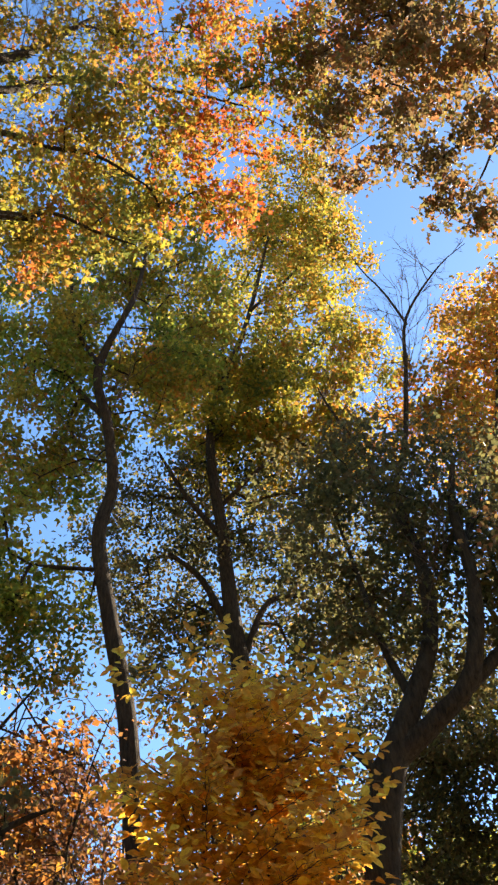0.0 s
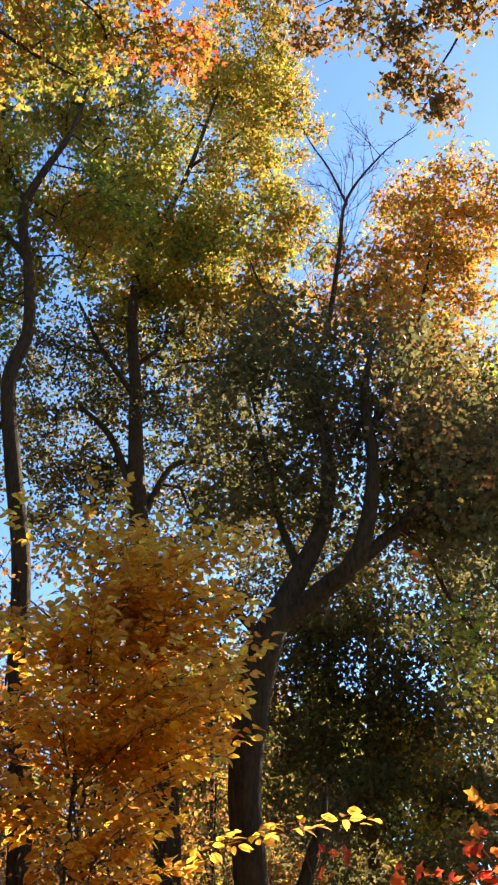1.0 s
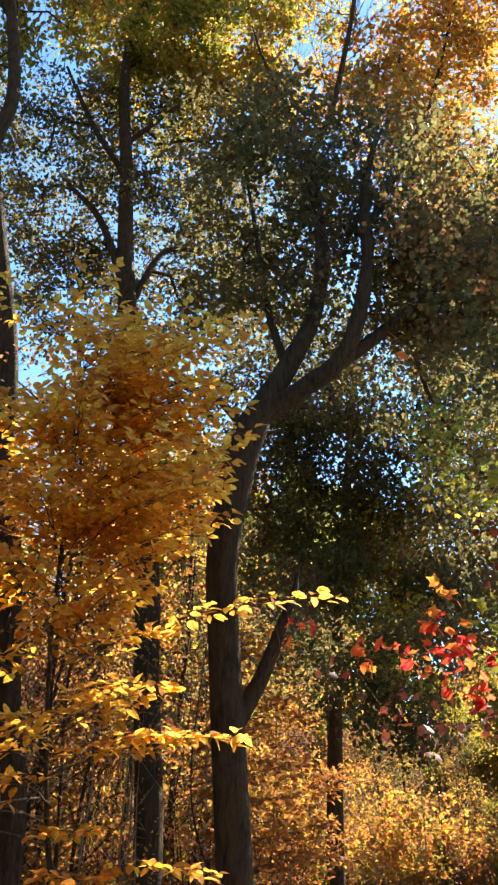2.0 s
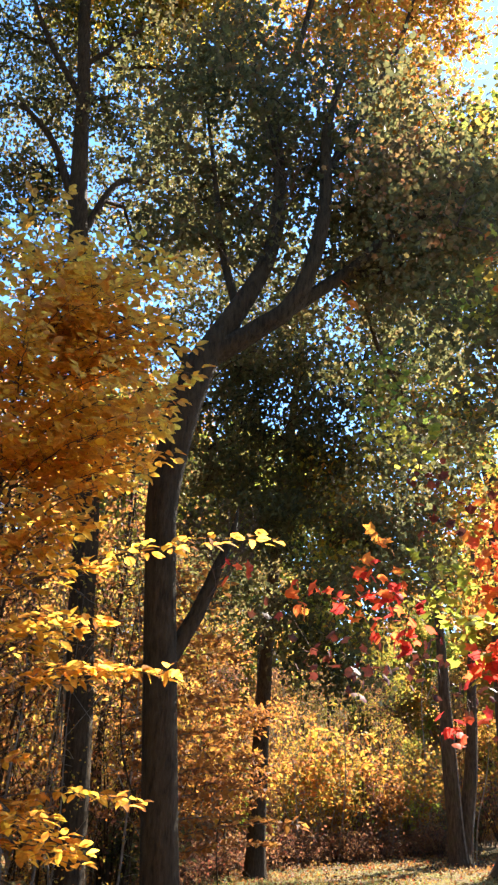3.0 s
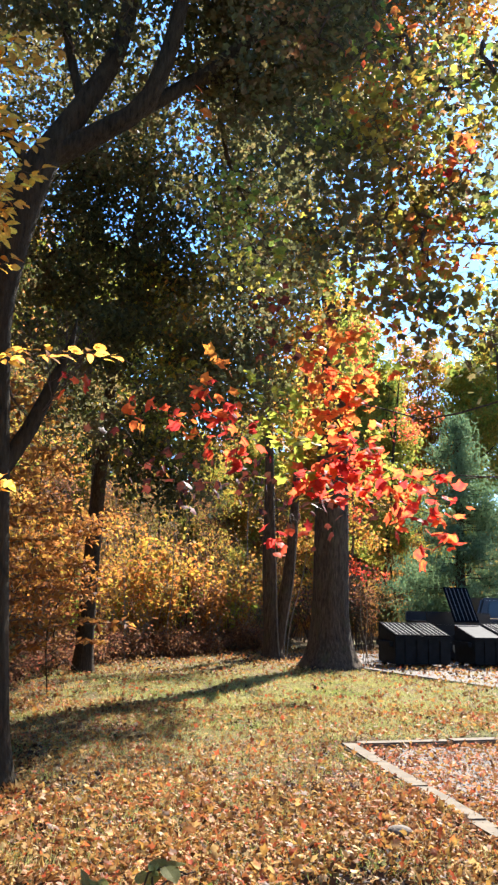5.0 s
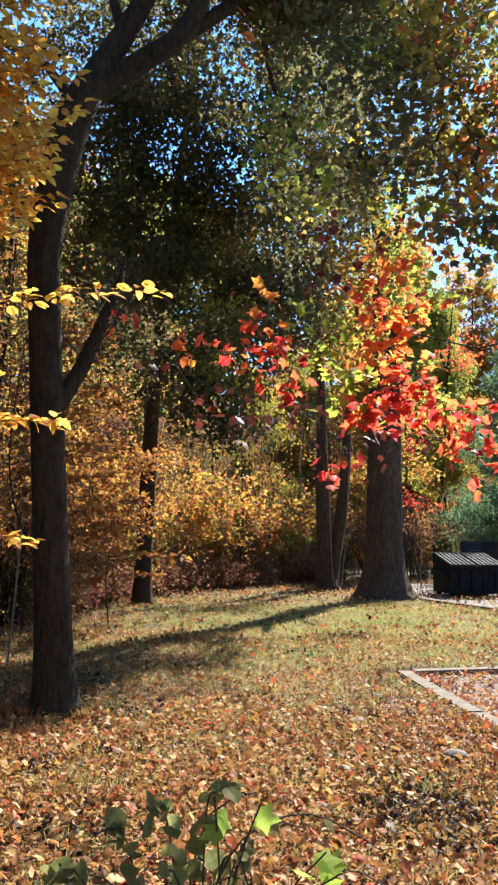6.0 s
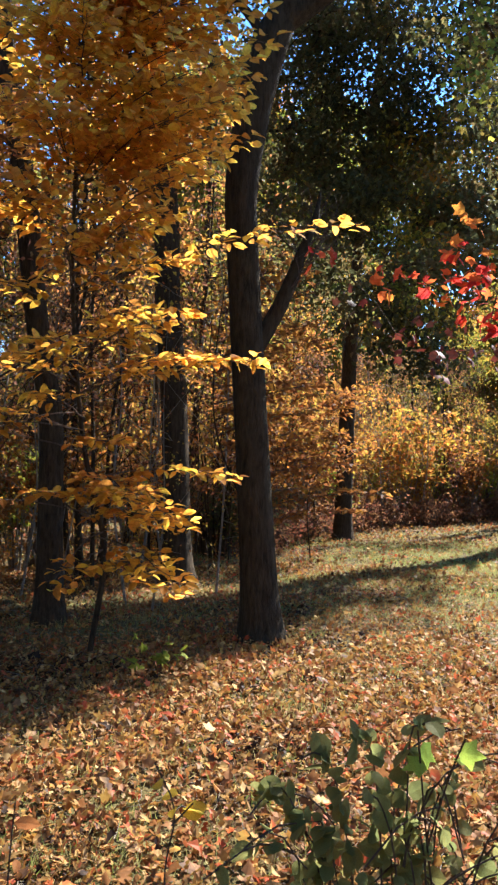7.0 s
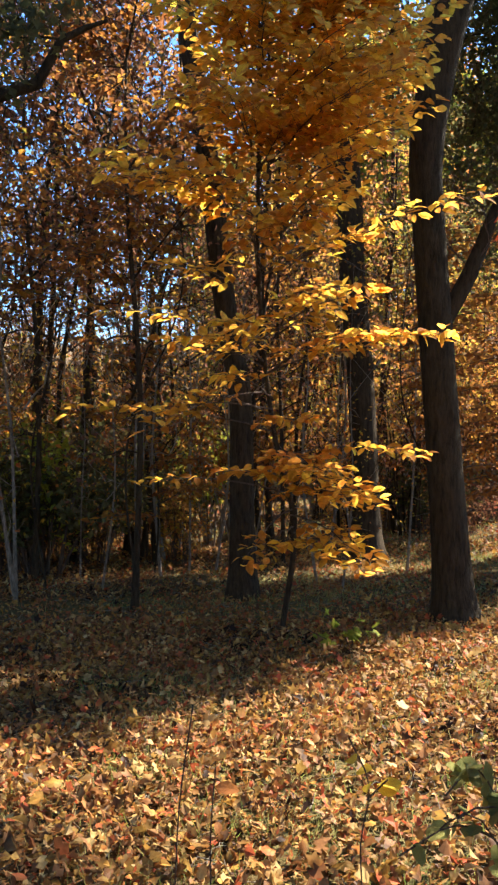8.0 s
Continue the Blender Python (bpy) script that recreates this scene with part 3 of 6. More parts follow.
winding_oak = tree("oak_tree", "tall slender oak with a winding dark trunk and green crown", "tree", BARK_DARK,
     [(-0.47, 9.05, 0, 0.135), (-0.47, 9.05, 1.24, 0.125), (-0.48, 9.05, 2.12, 0.12), (-0.62, 9.04, 3.0, 0.115), (-0.78, 9.03, 4.47, 0.115), (-0.95, 9.01, 5.65, 0.11), (-1.1, 8.99, 7.08, 0.11), (-1.37, 8.96, 8.43, 0.105), (-1.61, 8.92, 9.85, 0.1), (-1.48, 8.94, 10.87, 0.09), (-1.64, 8.91, 12.26, 0.085), (-1.87, 8.86, 13.72, 0.075), (-1.35, 8.96, 16.19, 0.05), (-1.2, 9.1, 18.23, 0.03)],
     [[(-1.64, 8.91, 12.3, 0.05), (-2.4, 9.2, 13.8, 0.04), (-3.2, 9.3, 15.5, 0.025)], [(-1.85, 8.87, 13.7, 0.05), (-2.5, 9.2, 15.6, 0.04), (-2.8, 9.4, 17.8, 0.025)]],
     [(A_CROWN[0::2] + A_LOW, 21, 80, 0.17, 0.105, BLADE_SMALL, 45, LEAF_GREEN), (A_CROWN[1::2], 20, 80, 0.17, 0.105, BLADE_SMALL, 45, LEAF_OLIVE)], sides=18, tip=0.006)
bare_twigs(winding_oak, np.array((-0.47, 9.05, 0)), [(-1.61, 8.92, 9.85, 0.1), (-1.64, 8.91, 12.26, 0.085), (-1.35, 8.96, 16.19, 0.05)], 16, 1.9, 68)

B_TOP = [(2.8, 12.2, 26.4, 1.8), (3.1, 12.1, 23.1, 1.6), (1.8, 12.4, 24.3, 1.5), (2.5, 12.2, 20.5, 1.5), (0.8, 12.5, 18.7, 1.6), (-0.5, 12.5, 18.3, 1.5), (1.7, 12.4, 17.2, 1.6), (2.3, 12.3, 16.2, 1.3), (3.4, 12.5, 18.6, 1.2), (-0.1, 12.5, 16.2, 1.4), (1.2, 12.9, 15.5, 1.4), (0.6, 13.0, 22.6, 1.0), (2.6, 12.7, 15.6, 1.1), (-1.2, 11.9, 18.1, 1.0)]
B_LOW = [(-2.2, 12.8, 14.4, 0.9), (-1.5, 12.9, 14.7, 0.9), (-0.6, 13.0, 14.7, 0.9), (-2.1, 12.9, 12.9, 0.85), (-0.5, 13.0, 13.1, 0.85), (0.4, 13.0, 13.3, 0.85), (-1.9, 12.9, 11.5, 0.75), (-1.2, 12.9, 11.3, 0.7), (-0.4, 13.0, 11.2, 0.75), (0.5, 13.0, 14.8, 0.9), (1.2, 13.0, 14.6, 0.9), (0.5, 13.2, 11.2, 0.7), (1.1, 13.2, 10.4, 0.7), (-1.4, 13.0, 10.0, 0.7), (-0.6, 13.0, 9.7, 0.6), (-0.9, 13.0, 14.3, 1.4), (-1.4, 12.9, 12.6, 1.3), (-0.4, 13.0, 12.1, 1.2), (-0.9, 13.0, 11.3, 1.0), (0.9, 13.0, 13.2, 1.2), (2.0, 13.8, 12.9, 1.4), (0.7, 14.0, 12.2, 1.0), (2.7, 13.7, 14.3, 1.6), (2.8, 13.7, 12.0, 1.6), (2.4, 13.2, 8.6, 1.2), (3.2, 13.0, 9.8, 1.3), (1.9, 13.4, 10.4, 1.1), (3.6, 12.8, 8.0, 1.1), (2.6, 13.6, 7.0, 1.0), (4.0, 13.0, 9.0, 1.2), (4.6, 12.6, 8.2, 1.1), (3.4, 13.4, 7.2, 1.0)]
tree("oak_tree", "tall straight oak with an olive and gold crown", "tree", BARK_DARK,
     [(1.11, 12.15, 0, 0.2), (1.05, 12.15, 2.28, 0.185), (0.94, 12.16, 3.86, 0.18), (0.84, 12.17, 5.83, 0.175), (0.32, 12.2, 9.96, 0.16), (0.14, 12.2, 12.74, 0.12), (0.02, 12.2, 16.06, 0.09), (1.06, 12.15, 20.15, 0.06), (1.98, 12.04, 24.68, 0.03)],
     [[(0.29, 12.2, 10.2, 0.08), (-0.25, 12.2, 11.67, 0.06), (-0.86, 12.17, 12.35, 0.035)], [(0.35, 12.2, 9.9, 0.07), (0.94, 12.4, 11.32, 0.05), (2.0, 13.0, 11.79, 0.025)], [(0.14, 12.2, 12.7, 0.06), (-0.54, 12.19, 13.83, 0.05), (-1.12, 12.15, 15.15, 0.025)], [(0.05, 12.2, 15.5, 0.06), (1.3, 12.3, 17.3, 0.045), (2.6, 12.3, 19.0, 0.025)], [(0.5, 12.2, 18.2, 0.05), (-0.4, 12.0, 19.8, 0.03), (-0.8, 11.9, 21.0, 0.012)], [(1.1, 12.1, 20.3, 0.05), (2.4, 12.0, 22.0, 0.03), (3.2, 12.0, 24.0, 0.012)], [(0.1, 12.2, 13.5, 0.05), (1.2, 12.0, 14.6, 0.035), (2.4, 12.0, 15.2, 0.015)]],
     [(B_TOP, 19, 100, 0.19, 0.115, BLADE_SMALL, 45, LEAF_OLIVE), (B_LOW, 15, 66, 0.18, 0.095, BLADE_SMALL, 45, LEAF_DARKGREEN)], sides=18, tip=0.006)

tree("oak_tree", "slender oak with a high olive crown at the wood's edge", "tree", BARK_DARK,
     [(-4.4, 11.3, 0, 0.1), (-4.35, 11.2, 3.0, 0.09), (-4.1, 11.0, 6.0, 0.075), (-3.7, 10.7, 8.6, 0.05), (-3.4, 10.5, 10.6, 0.015)],
     [[(-4.0, 10.9, 6.8, 0.04), (-3.2, 10.9, 8.0, 0.03), (-2.6, 11.0, 9.0, 0.01)], [(-3.9, 10.8, 7.6, 0.035), (-4.3, 10.3, 8.8, 0.02), (-4.5, 10.0, 10.0, 0.008)]],
     [([(-3.5, 10.4, 9.6, 1.0), (-2.9, 10.8, 10.2, 0.85), (-4.2, 10.0, 10.0, 1.0), (-2.6, 11.0, 9.1, 0.7), (-3.6, 10.6, 8.6, 0.7)], 20, 60, 0.18, 0.1, BLADE_SMALL, 45, LEAF_OLIVE)], sides=12)

EVER = [(4.6, 13.8, 7.4, 1.03), (5.2, 13.7, 8.2, 1.03), (4.0, 14.0, 6.9, 1.03), (5.4, 13.6, 6.4, 1.12), (4.3, 12.8, 5.7, 1.06), (3.9, 14.1, 8.6, 1.03), (5.8, 13.4, 8.9, 1.12), (4.7, 12.3, 4.9, 0.73), (4.0, 11.9, 3.8, 0.78), (4.6, 11.8, 3.5, 0.78), (3.3, 13.2, 5.5, 0.82), (6.5, 13.1, 8.1, 1.12), (4.9, 13.8, 10.9, 1.03), (6.0, 13.3, 11.7, 1.12), (3.9, 14.1, 9.9, 1.12), (4.8, 13.8, 9.5, 1.03), (3.2, 14.4, 8.5, 1.03), (7.1, 13.2, 9.9, 1.2), (2.9, 13.4, 6.4, 0.82), (7.1, 13.4, 6.8, 0.86), (4.8, 13.8, 7.1, 0.95), (4.5, 13.9, 6.4, 0.86), (6.3, 13.4, 5.9, 0.95), (6.0, 13.7, 7.3, 1.03), (6.5, 13.3, 5.0, 0.77), (5.3, 12.8, 5.4, 0.82), (4.7, 11.8, 4.1, 0.78), (4.4, 11.9, 4.0, 0.69), (5.5, 12.6, 4.9, 0.73)]
EVER_LOW = [(3.2, 15.2, 5.4, 0.75), (3.9, 15.0, 5.5, 0.75), (3.5, 15.1, 4.6, 0.75), (4.2, 14.9, 4.7, 0.75), (2.4, 15.3, 5.0, 0.75)]
tree("holly_tree", "dense dark green broadleaf tree at the wood's edge", "tree", BARK_DARK,
     [(5.37, 18.7, 0, 0.2), (5.35, 18.3, 3.0, 0.17), (5.2, 17.2, 5.6, 0.12), (5.1, 15.8, 8.2, 0.09), (5.1, 14.6, 11.0, 0.04)], [],
     [(EVER[0::2] + EVER[1::4], 18, 68, 0.2, 0.11, BLADE_SMALL, 45, LEAF_DARKGREEN), (EVER[3::4], 13, 60, 0.22, 0.105, BLADE_SMALL, 45, LEAF_OLIVE), (EVER_LOW, 11, 58, 0.2, 0.11, BLADE_SMALL, 45, LEAF_DARKGREEN)], sides=12)

BIG = [(9.5, 15.0, 8.1, 1.38), (8.7, 15.3, 7.4, 1.38), (9.3, 15.5, 6.6, 1.12), (7.7, 15.0, 8.3, 1.39), (8.4, 16.0, 10.5, 1.55), (8.9, 15.7, 9.5, 1.38), (10.2, 15.1, 4.5, 0.69), (6.6, 14.1, 6.8, 1.16), (7.7, 16.0, 11.6, 1.38), (9.1, 15.7, 5.6, 0.86)]
BIG_TOP = [(8.6, 19.6, 7.6, 1.3), (8.0, 20.2, 8.6, 1.3), (9.2, 20.6, 9.4, 1.3), (7.6, 19.8, 6.6, 1.1), (10.1, 16.9, 14.0, 1.2), (11.1, 17.4, 14.0, 1.2), (12.1, 17.9, 14.0, 1.2), (13.8, 19.0, 15.0, 1.3), (9.9, 17.1, 15.0, 1.2), (11.8, 19.6, 16.0, 1.3), (12.8, 20.1, 16.0, 1.3), (13.8, 20.6, 16.0, 1.3), (10.8, 19.0, 16.0, 1.3), (12.9, 18.4, 14.4, 1.1), (8.8, 15.6, 9.4, 1.14), (7.6, 14.2, 7.6, 0.86), (9.6, 16.4, 10.3, 1.04)]
tree("oak_tree", "massive old oak with furrowed bark and flared roots", "tree", BARK_BIG,
     [(11.63, 18.81, 0, 0.5), (11.62, 18.8, 1.5, 0.44), (11.6, 18.75, 3.5, 0.42), (11.55, 18.6, 6.0, 0.36), (11.3, 18.3, 9.0, 0.22), (10.6, 18.3, 11.5, 0.12), (9.9, 18.4, 13.5, 0.05)],
     [[(11.55, 18.6, 5.8, 0.18), (10.9, 17.8, 7.5, 0.13), (10.2, 17.3, 9.0, 0.08)], [(11.6, 18.5, 6.2, 0.16), (12.1, 18.4, 7.0, 0.1), (12.6, 18.5, 7.9, 0.05)], [(11.5, 18.55, 7.0, 0.16), (12.0, 18.4, 10.0, 0.11), (12.4, 18.5, 13.0, 0.06), (12.8, 19.2, 15.5, 0.02)], [(11.55, 18.6, 5.0, 0.1), (11.7, 18.0, 5.3, 0.06), (11.9, 17.5, 5.3, 0.03)]],
     [(BIG[0:10:2], 11, 48, 0.24, 0.135, BLADE_SMALL, 45, LEAF_GREEN), (BIG[1:10:2], 11, 48, 0.26, 0.135, BLADE_SMALL, 45, LEAF_GOLD), (BIG_TOP, 16, 50, 0.22, 0.135, BLADE_SMALL, 45, LEAF_DARKGREEN)], sides=40, foot=(0.75, 0.45), rough=0.05)

OVER = [(-2.4, 4.2, 15.4, 0.9), (-1.6, 4.5, 17.3, 0.9), (-0.5, 4.8, 17.4, 0.9), (-2.0, 4.6, 13.9, 0.9), (-1.0, 4.9, 14.7, 0.9), (0.0, 5.0, 15.3, 0.8), (0.9, 4.7, 15.9, 0.8), (-1.4, 5.2, 13.4, 0.8), (-0.5, 5.4, 13.7, 0.8), (-2.2, 5.0, 12.3, 0.8), (0.2, 5.6, 13.1, 0.7), (0.8, 5.1, 14.5, 0.5), (1.8, 4.9, 14.5, 0.6), (1.8, 4.5, 16.7, 0.8), (-1.0, 5.6, 12.5, 0.7), (-1.9, 5.5, 11.7, 0.8), (0.8, 4.5, 18.1, 0.8), (-4.0, 3.6, 15.5, 1.4), (-4.6, 2.2, 17.0, 1.5), (-3.0, 3.0, 18.0, 1.3), (-5.6, 3.4, 14.0, 1.2)]
over_maple = tree("maple_tree", "tall maple with orange and gold leaves arching overhead", "tree", BARK_OAK,
     [(-5.2, 2.2, 0, 0.24), (-5.1, 2.3, 3, 0.22), (-4.9, 2.5, 6, 0.2), (-4.5, 2.9, 9, 0.17), (-4.0, 3.2, 12, 0.12), (-3.9, 3.2, 15, 0.07), (-4.2, 2.8, 17.5, 0.03)],
     [[(-4.1, 3.1, 11.6, 0.1), (-2.7, 3.97, 14.26, 0.075), (-2.24, 4.24, 16.02, 0.06), (-1.74, 4.47, 18.0, 0.025)], [(-4.1, 3.1, 11.4, 0.08), (-2.68, 4.22, 13.78, 0.055), (-2.19, 4.49, 15.0, 0.045), (-1.32, 4.82, 15.65, 0.035), (-0.18, 5.0, 15.7, 0.025), (0.75, 4.94, 14.9, 0.012)], [(-4.3, 3.0, 10.5, 0.07), (-2.66, 4.47, 13.0, 0.045), (-2.08, 4.77, 13.16, 0.035), (-1.44, 5.0, 13.38, 0.025), (-0.73, 5.15, 12.7, 0.012)], [(-5.0, 2.4, 4.2, 0.09), (-3.6, 4.5, 3.9, 0.07), (-2.04, 6.17, 4.13, 0.05), (-1.62, 6.3, 4.58, 0.03), (-1.3, 6.38, 4.75, 0.012)], [(-4.5, 2.9, 9.2, 0.08), (-2.48, 4.91, 11.5, 0.06), (-1.95, 5.14, 12.0, 0.03), (-1.37, 5.33, 11.8, 0.02), (-0.86, 5.43, 11.6, 0.01)]],
     [([(-2.0, 6.2, 4.65, 0.45), (-2.4, 5.9, 4.4, 0.5), (-3.2, 5.0, 4.5, 0.8), (-1.7, 6.3, 4.9, 0.25)], 40, 26, 0.12, 0.1, BLADE_STAR, 45, LEAF_DARKGREEN), ([b for b in OVER if b[0] > -0.8], 30, 52, 0.14, 0.1, BLADE_STAR, 42, LEAF_ORANGE), ([b for b in OVER if b[0] <= -0.8], 28, 50, 0.14, 0.1, BLADE_STAR, 42, LEAF_HIGH)], sides=16)
for line, n, reach, seed in (([(-2.7, 3.97, 14.26, 0.05), (-2.24, 4.24, 16.02, 0.04), (-1.74, 4.47, 18.0, 0.02)], 12, 1.9, 65), ([(-2.68, 4.22, 13.78, 0.05), (-1.32, 4.82, 15.65, 0.03), (0.75, 4.94, 14.9, 0.012)], 16, 1.6, 66), ([(-2.66, 4.47, 13.0, 0.04), (-1.44, 5.0, 13.38, 0.025), (-0.73, 5.15, 12.7, 0.012)], 12, 1.4, 67)):
    bare_twigs(over_maple, np.array((-5.2, 2.2, 0)), line, n, reach, seed)

DARKO = [(2.8, 4.2, 15.8, 0.9), (3.0, 4.2, 13.7, 0.8), (2.2, 4.7, 14.2, 0.7), (2.1, 5.2, 13.2, 0.35), (2.6, 4.7, 12.8, 0.45), (3.1, 4.6, 12.2, 0.45), (3.1, 5.2, 11.8, 0.35), (3.3, 5.0, 11.2, 0.4), (3.5, 3.6, 13.3, 0.9), (3.5, 4.1, 11.8, 0.5), (1.9, 4.6, 16.1, 0.8), (3.0, 3.7, 15.6, 0.8), (2.6, 1.8, 16, 1.3), (3.6, 1.0, 14.5, 1.3), (1.2, 0.0, 16, 1.4)]
tree("oak_tree", "overhanging oak with drooping brown and olive leaves", "tree", BARK_OAK,
     [(1.6, -2.4, 0, 0.24), (1.7, -2.2, 4, 0.21), (2.1, -1.2, 8, 0.17), (2.6, 0.4, 11.5, 0.13), (3.3, 2.2, 14.5, 0.08), (3.35, 3.6, 16.0, 0.04)],
     [[(3.2, 3.3, 15.6, 0.05), (3.06, 3.95, 15.0, 0.04), (2.65, 4.24, 14.64, 0.03), (2.45, 4.36, 13.85, 0.015)], [(2.8, 1.2, 12.4, 0.05), (3.75, 3.4, 12.3, 0.022), (3.55, 4.6, 11.8, 0.014), (3.04, 5.17, 11.4, 0.006)]],
     [(DARKO, 46, 44, 0.12, 0.11, BLADE_LOBED, 50, LEAF_BROWN)], sides=16)

LEAF_TAN = leaf_material("leaf_tan_brush", [(0.2, 0.15, 0.1), (0.3, 0.24, 0.16), (0.38, 0.31, 0.22), (0.24, 0.17, 0.11), (0.34, 0.25, 0.14)], 0.3, mixed=0.95)

LEAF_PLUM = leaf_material("leaf_plum_brown", [(0.1, 0.05, 0.035), (0.16, 0.075, 0.045), (0.2, 0.085, 0.045), (0.26, 0.13, 0.045), (0.11, 0.08, 0.035)], 0.42)

LEAF_REDBRUSH = leaf_material("leaf_red_brush", [(0.14, 0.06, 0.035), (0.24, 0.1, 0.05), (0.34, 0.19, 0.07), (0.1, 0.05, 0.03), (0.3, 0.09, 0.05)], 0.42)

# ---- young beech with flat sprays of orange leaves ----
def spray(a, b, width, r, wood, leaves, bare=0.25):
    """A flat spray from a to b: an axis, side twigs and two-ranked leaves."""
    a, b = np.array(a, float), np.array(b, float)
    L = np.linalg.norm(b - a)
    n = max(4, int(L / 0.15))
    u = np.linspace(0, 1, n + 1)
    P = a + (b - a) * u[:, None] + np.stack([r.normal(0, 0.012, n + 1), r.normal(0, 0.012, n + 1), 0.06 * L * np.sin(np.pi * u * 0.9)], 1)
    wood.append(tube(P, 0.0065 * (1 - u) + 0.002, 5))
    d = (b - a) / L
    side = np.cross(d, (0, 0, 1.0))
    side /= np.linalg.norm(side)
    pos = max(bare * L, 0.1)
    sgn = 1
    while pos < L:
        v = pos / L
        p = np.array([np.interp(v, u, P[:, k]) for k in range(3)])
        ln = width * (1.15 - 0.75 * v) * r.uniform(0.6, 1.15)
        q = p + ln * (d * 0.75 + sgn * side * 0.8) + np.array([0, 0, r.normal(-0.03, 0.035) * ln])
        wood.append(tube(np.linspace(p, q, 3), [0.0025, 0.002, 0.001], 4))
        w = (q - p) / ln
        ws = np.cross(w, (0, 0, 1.0))
        k, s2 = 0.06, 1
        while k < ln:
            h = w * 0.7 + s2 * ws * 0.75
            leaves.append((*(p + w * k + r.normal(0, 0.008, 3)), math.atan2(-h[0], h[1])))
            k += 0.036
            s2 = -s2
        leaves.append((*q, math.atan2(-w[0], w[1])))
        pos += r.uniform(0.06, 0.11)
        sgn = -sgn
    leaves.append((*b, math.atan2(-d[0], d[1])))


def beech():
    r = np.random.default_rng(21)
    base = np.array((-0.05, 7.45, 0.0))
    t = thing("beech_sapling", base, "young beech with layered sprays of orange and yellow leaves", "tree")
    stem = smooth_path([(-0.05, 7.45, 0, 0.026), (0.06, 7.42, 0.9, 0.024), (-0.12, 7.4, 1.8, 0.021), (-0.22, 7.25, 3.0, 0.018), (-0.2, 7.1, 4.6, 0.013), (-0.2, 6.95, 6.2, 0.006)], 0.15)
    V, F = tube(stem[:, :3] - base, stem[:, 3], 10, 0.02)
    part("trunk", mesh_of("trunk", V, F), BARK_DARK, t)
    wood, leaves = [], []

    def on_stem(z):
        return np.array([np.interp(z, stem[:, 2], stem[:, k]) for k in range(3)])

    # the lower sprays, each by its tip: tip, height on the stem, width, bare share
    known = [((1.74, 5.95, 3.3), 3.0, 0.2, 0.45), ((0.56, 6.17, 2.64), 2.5, 0.3, 0.1), ((1.13, 6.1, 2.33), 2.2, 0.3, 0.3), ((0.56, 6.17, 3.08), 2.9, 0.24, 0.25), ((-0.49, 6.18, 2.36), 2.3, 0.24, 0.2),
             ((0.55, 6.18, 1.13), 1.2, 0.34, 0.1), ((0.3, 6.2, 1.35), 1.4, 0.32, 0.1), ((0.55, 6.18, 0.66), 0.85, 0.28, 0.2), ((-0.2, 6.1, 0.72), 0.9, 0.14, 0.5), ((-0.26, 6.19, 3.18), 2.95, 0.24, 0.2),
             ((0.65, 6.17, 3.72), 3.4, 0.28, 0.2), ((-0.99, 6.12, 1.78), 1.9, 0.18, 0.5), ((-0.43, 6.19, 2.08), 2.0, 0.2, 0.4), ((0.54, 6.18, 2.35), 2.2, 0.24, 0.3), ((0.1, 6.3, 1.75), 1.7, 0.22, 0.3),
             ((0.45, 6.3, 3.4), 3.2, 0.22, 0.2), ((0.8, 6.3, 3.95), 3.6, 0.28, 0.25), ((1.1, 6.4, 4.55), 4.2, 0.28, 0.25), ((0.95, 6.5, 1.5), 1.5, 0.24, 0.4),
             ((-1.31, 6.37, 2.58), 2.46, 0.18, 0.45), ((-0.91, 6.44, 2.37), 2.25, 0.2, 0.3), ((-1.6, 6.3, 1.83), 1.71, 0.12, 0.6), ((-0.86, 6.44, 2.94), 2.82, 0.2, 0.3), ((-0.74, 6.46, 1.97), 1.85, 0.14, 0.4), ((-0.45, 6.48, 1.38), 1.26, 0.2, 0.3), ((-1.08, 6.41, 1.3), 1.18, 0.12, 0.6)]
    # the full upper crown
    for n, x0, x1, y0, y1, z0, z1, w in ((4, -0.9, 0.9, 6.1, 6.3, 3.0, 3.6, 0.26), (11, 0.3, 1.25, 5.95, 6.75, 4.2, 6.0, 0.28), (9, 0.5, 1.13, 6.04, 6.55, 3.9, 5.7, 0.28), (9, -0.5, 1.06, 5.99, 6.58, 3.9, 5.6, 0.3), (8, -0.8, 0.1, 5.9, 6.5, 3.9, 5.2, 0.32)):
        for k in range(n):
            tip_at = (r.uniform(x0, x1), r.uniform(y0, y1), r.uniform(z0, z1))
            known.append((tip_at, min(5.9, max(0.8, tip_at[2] - 0.25)), w, 0.2))
    for tip_at, z, w, bare in known:
        spray(on_stem(z), tip_at, w + 0.05, r, wood, leaves, bare)
    for tip_at, z, w, bare in known[1:12]:
        spray(on_stem(z + 0.15), np.array(tip_at) + r.normal(0, 0.07, 3), w, r, wood, leaves, bare + 0.15)
    for i in range(50):
        z = 3.5 + 2.6 * (i / 50) ** 0.85
        az = r.uniform(-0.75, 2.1)
        ln = r.uniform(0.7, 1.75) * (1.0 if z < 5 else 0.75) * (1.1 if az < 0 else 0.95)
        a = on_stem(z)
        b = a + np.array((math.sin(az) * ln, -math.cos(az) * ln * 0.75, ln * r.uniform(-0.02, 0.18)))
        spray(a, b, 0.36, r, wood, leaves, 0.1)
    V, F = joined(wood)
    tagged(part("branchwork", mesh_of("branchwork", V - base, F), BARK_TWIG, t), kind="stuff")
    A = np.array(leaves)
    n = len(A)
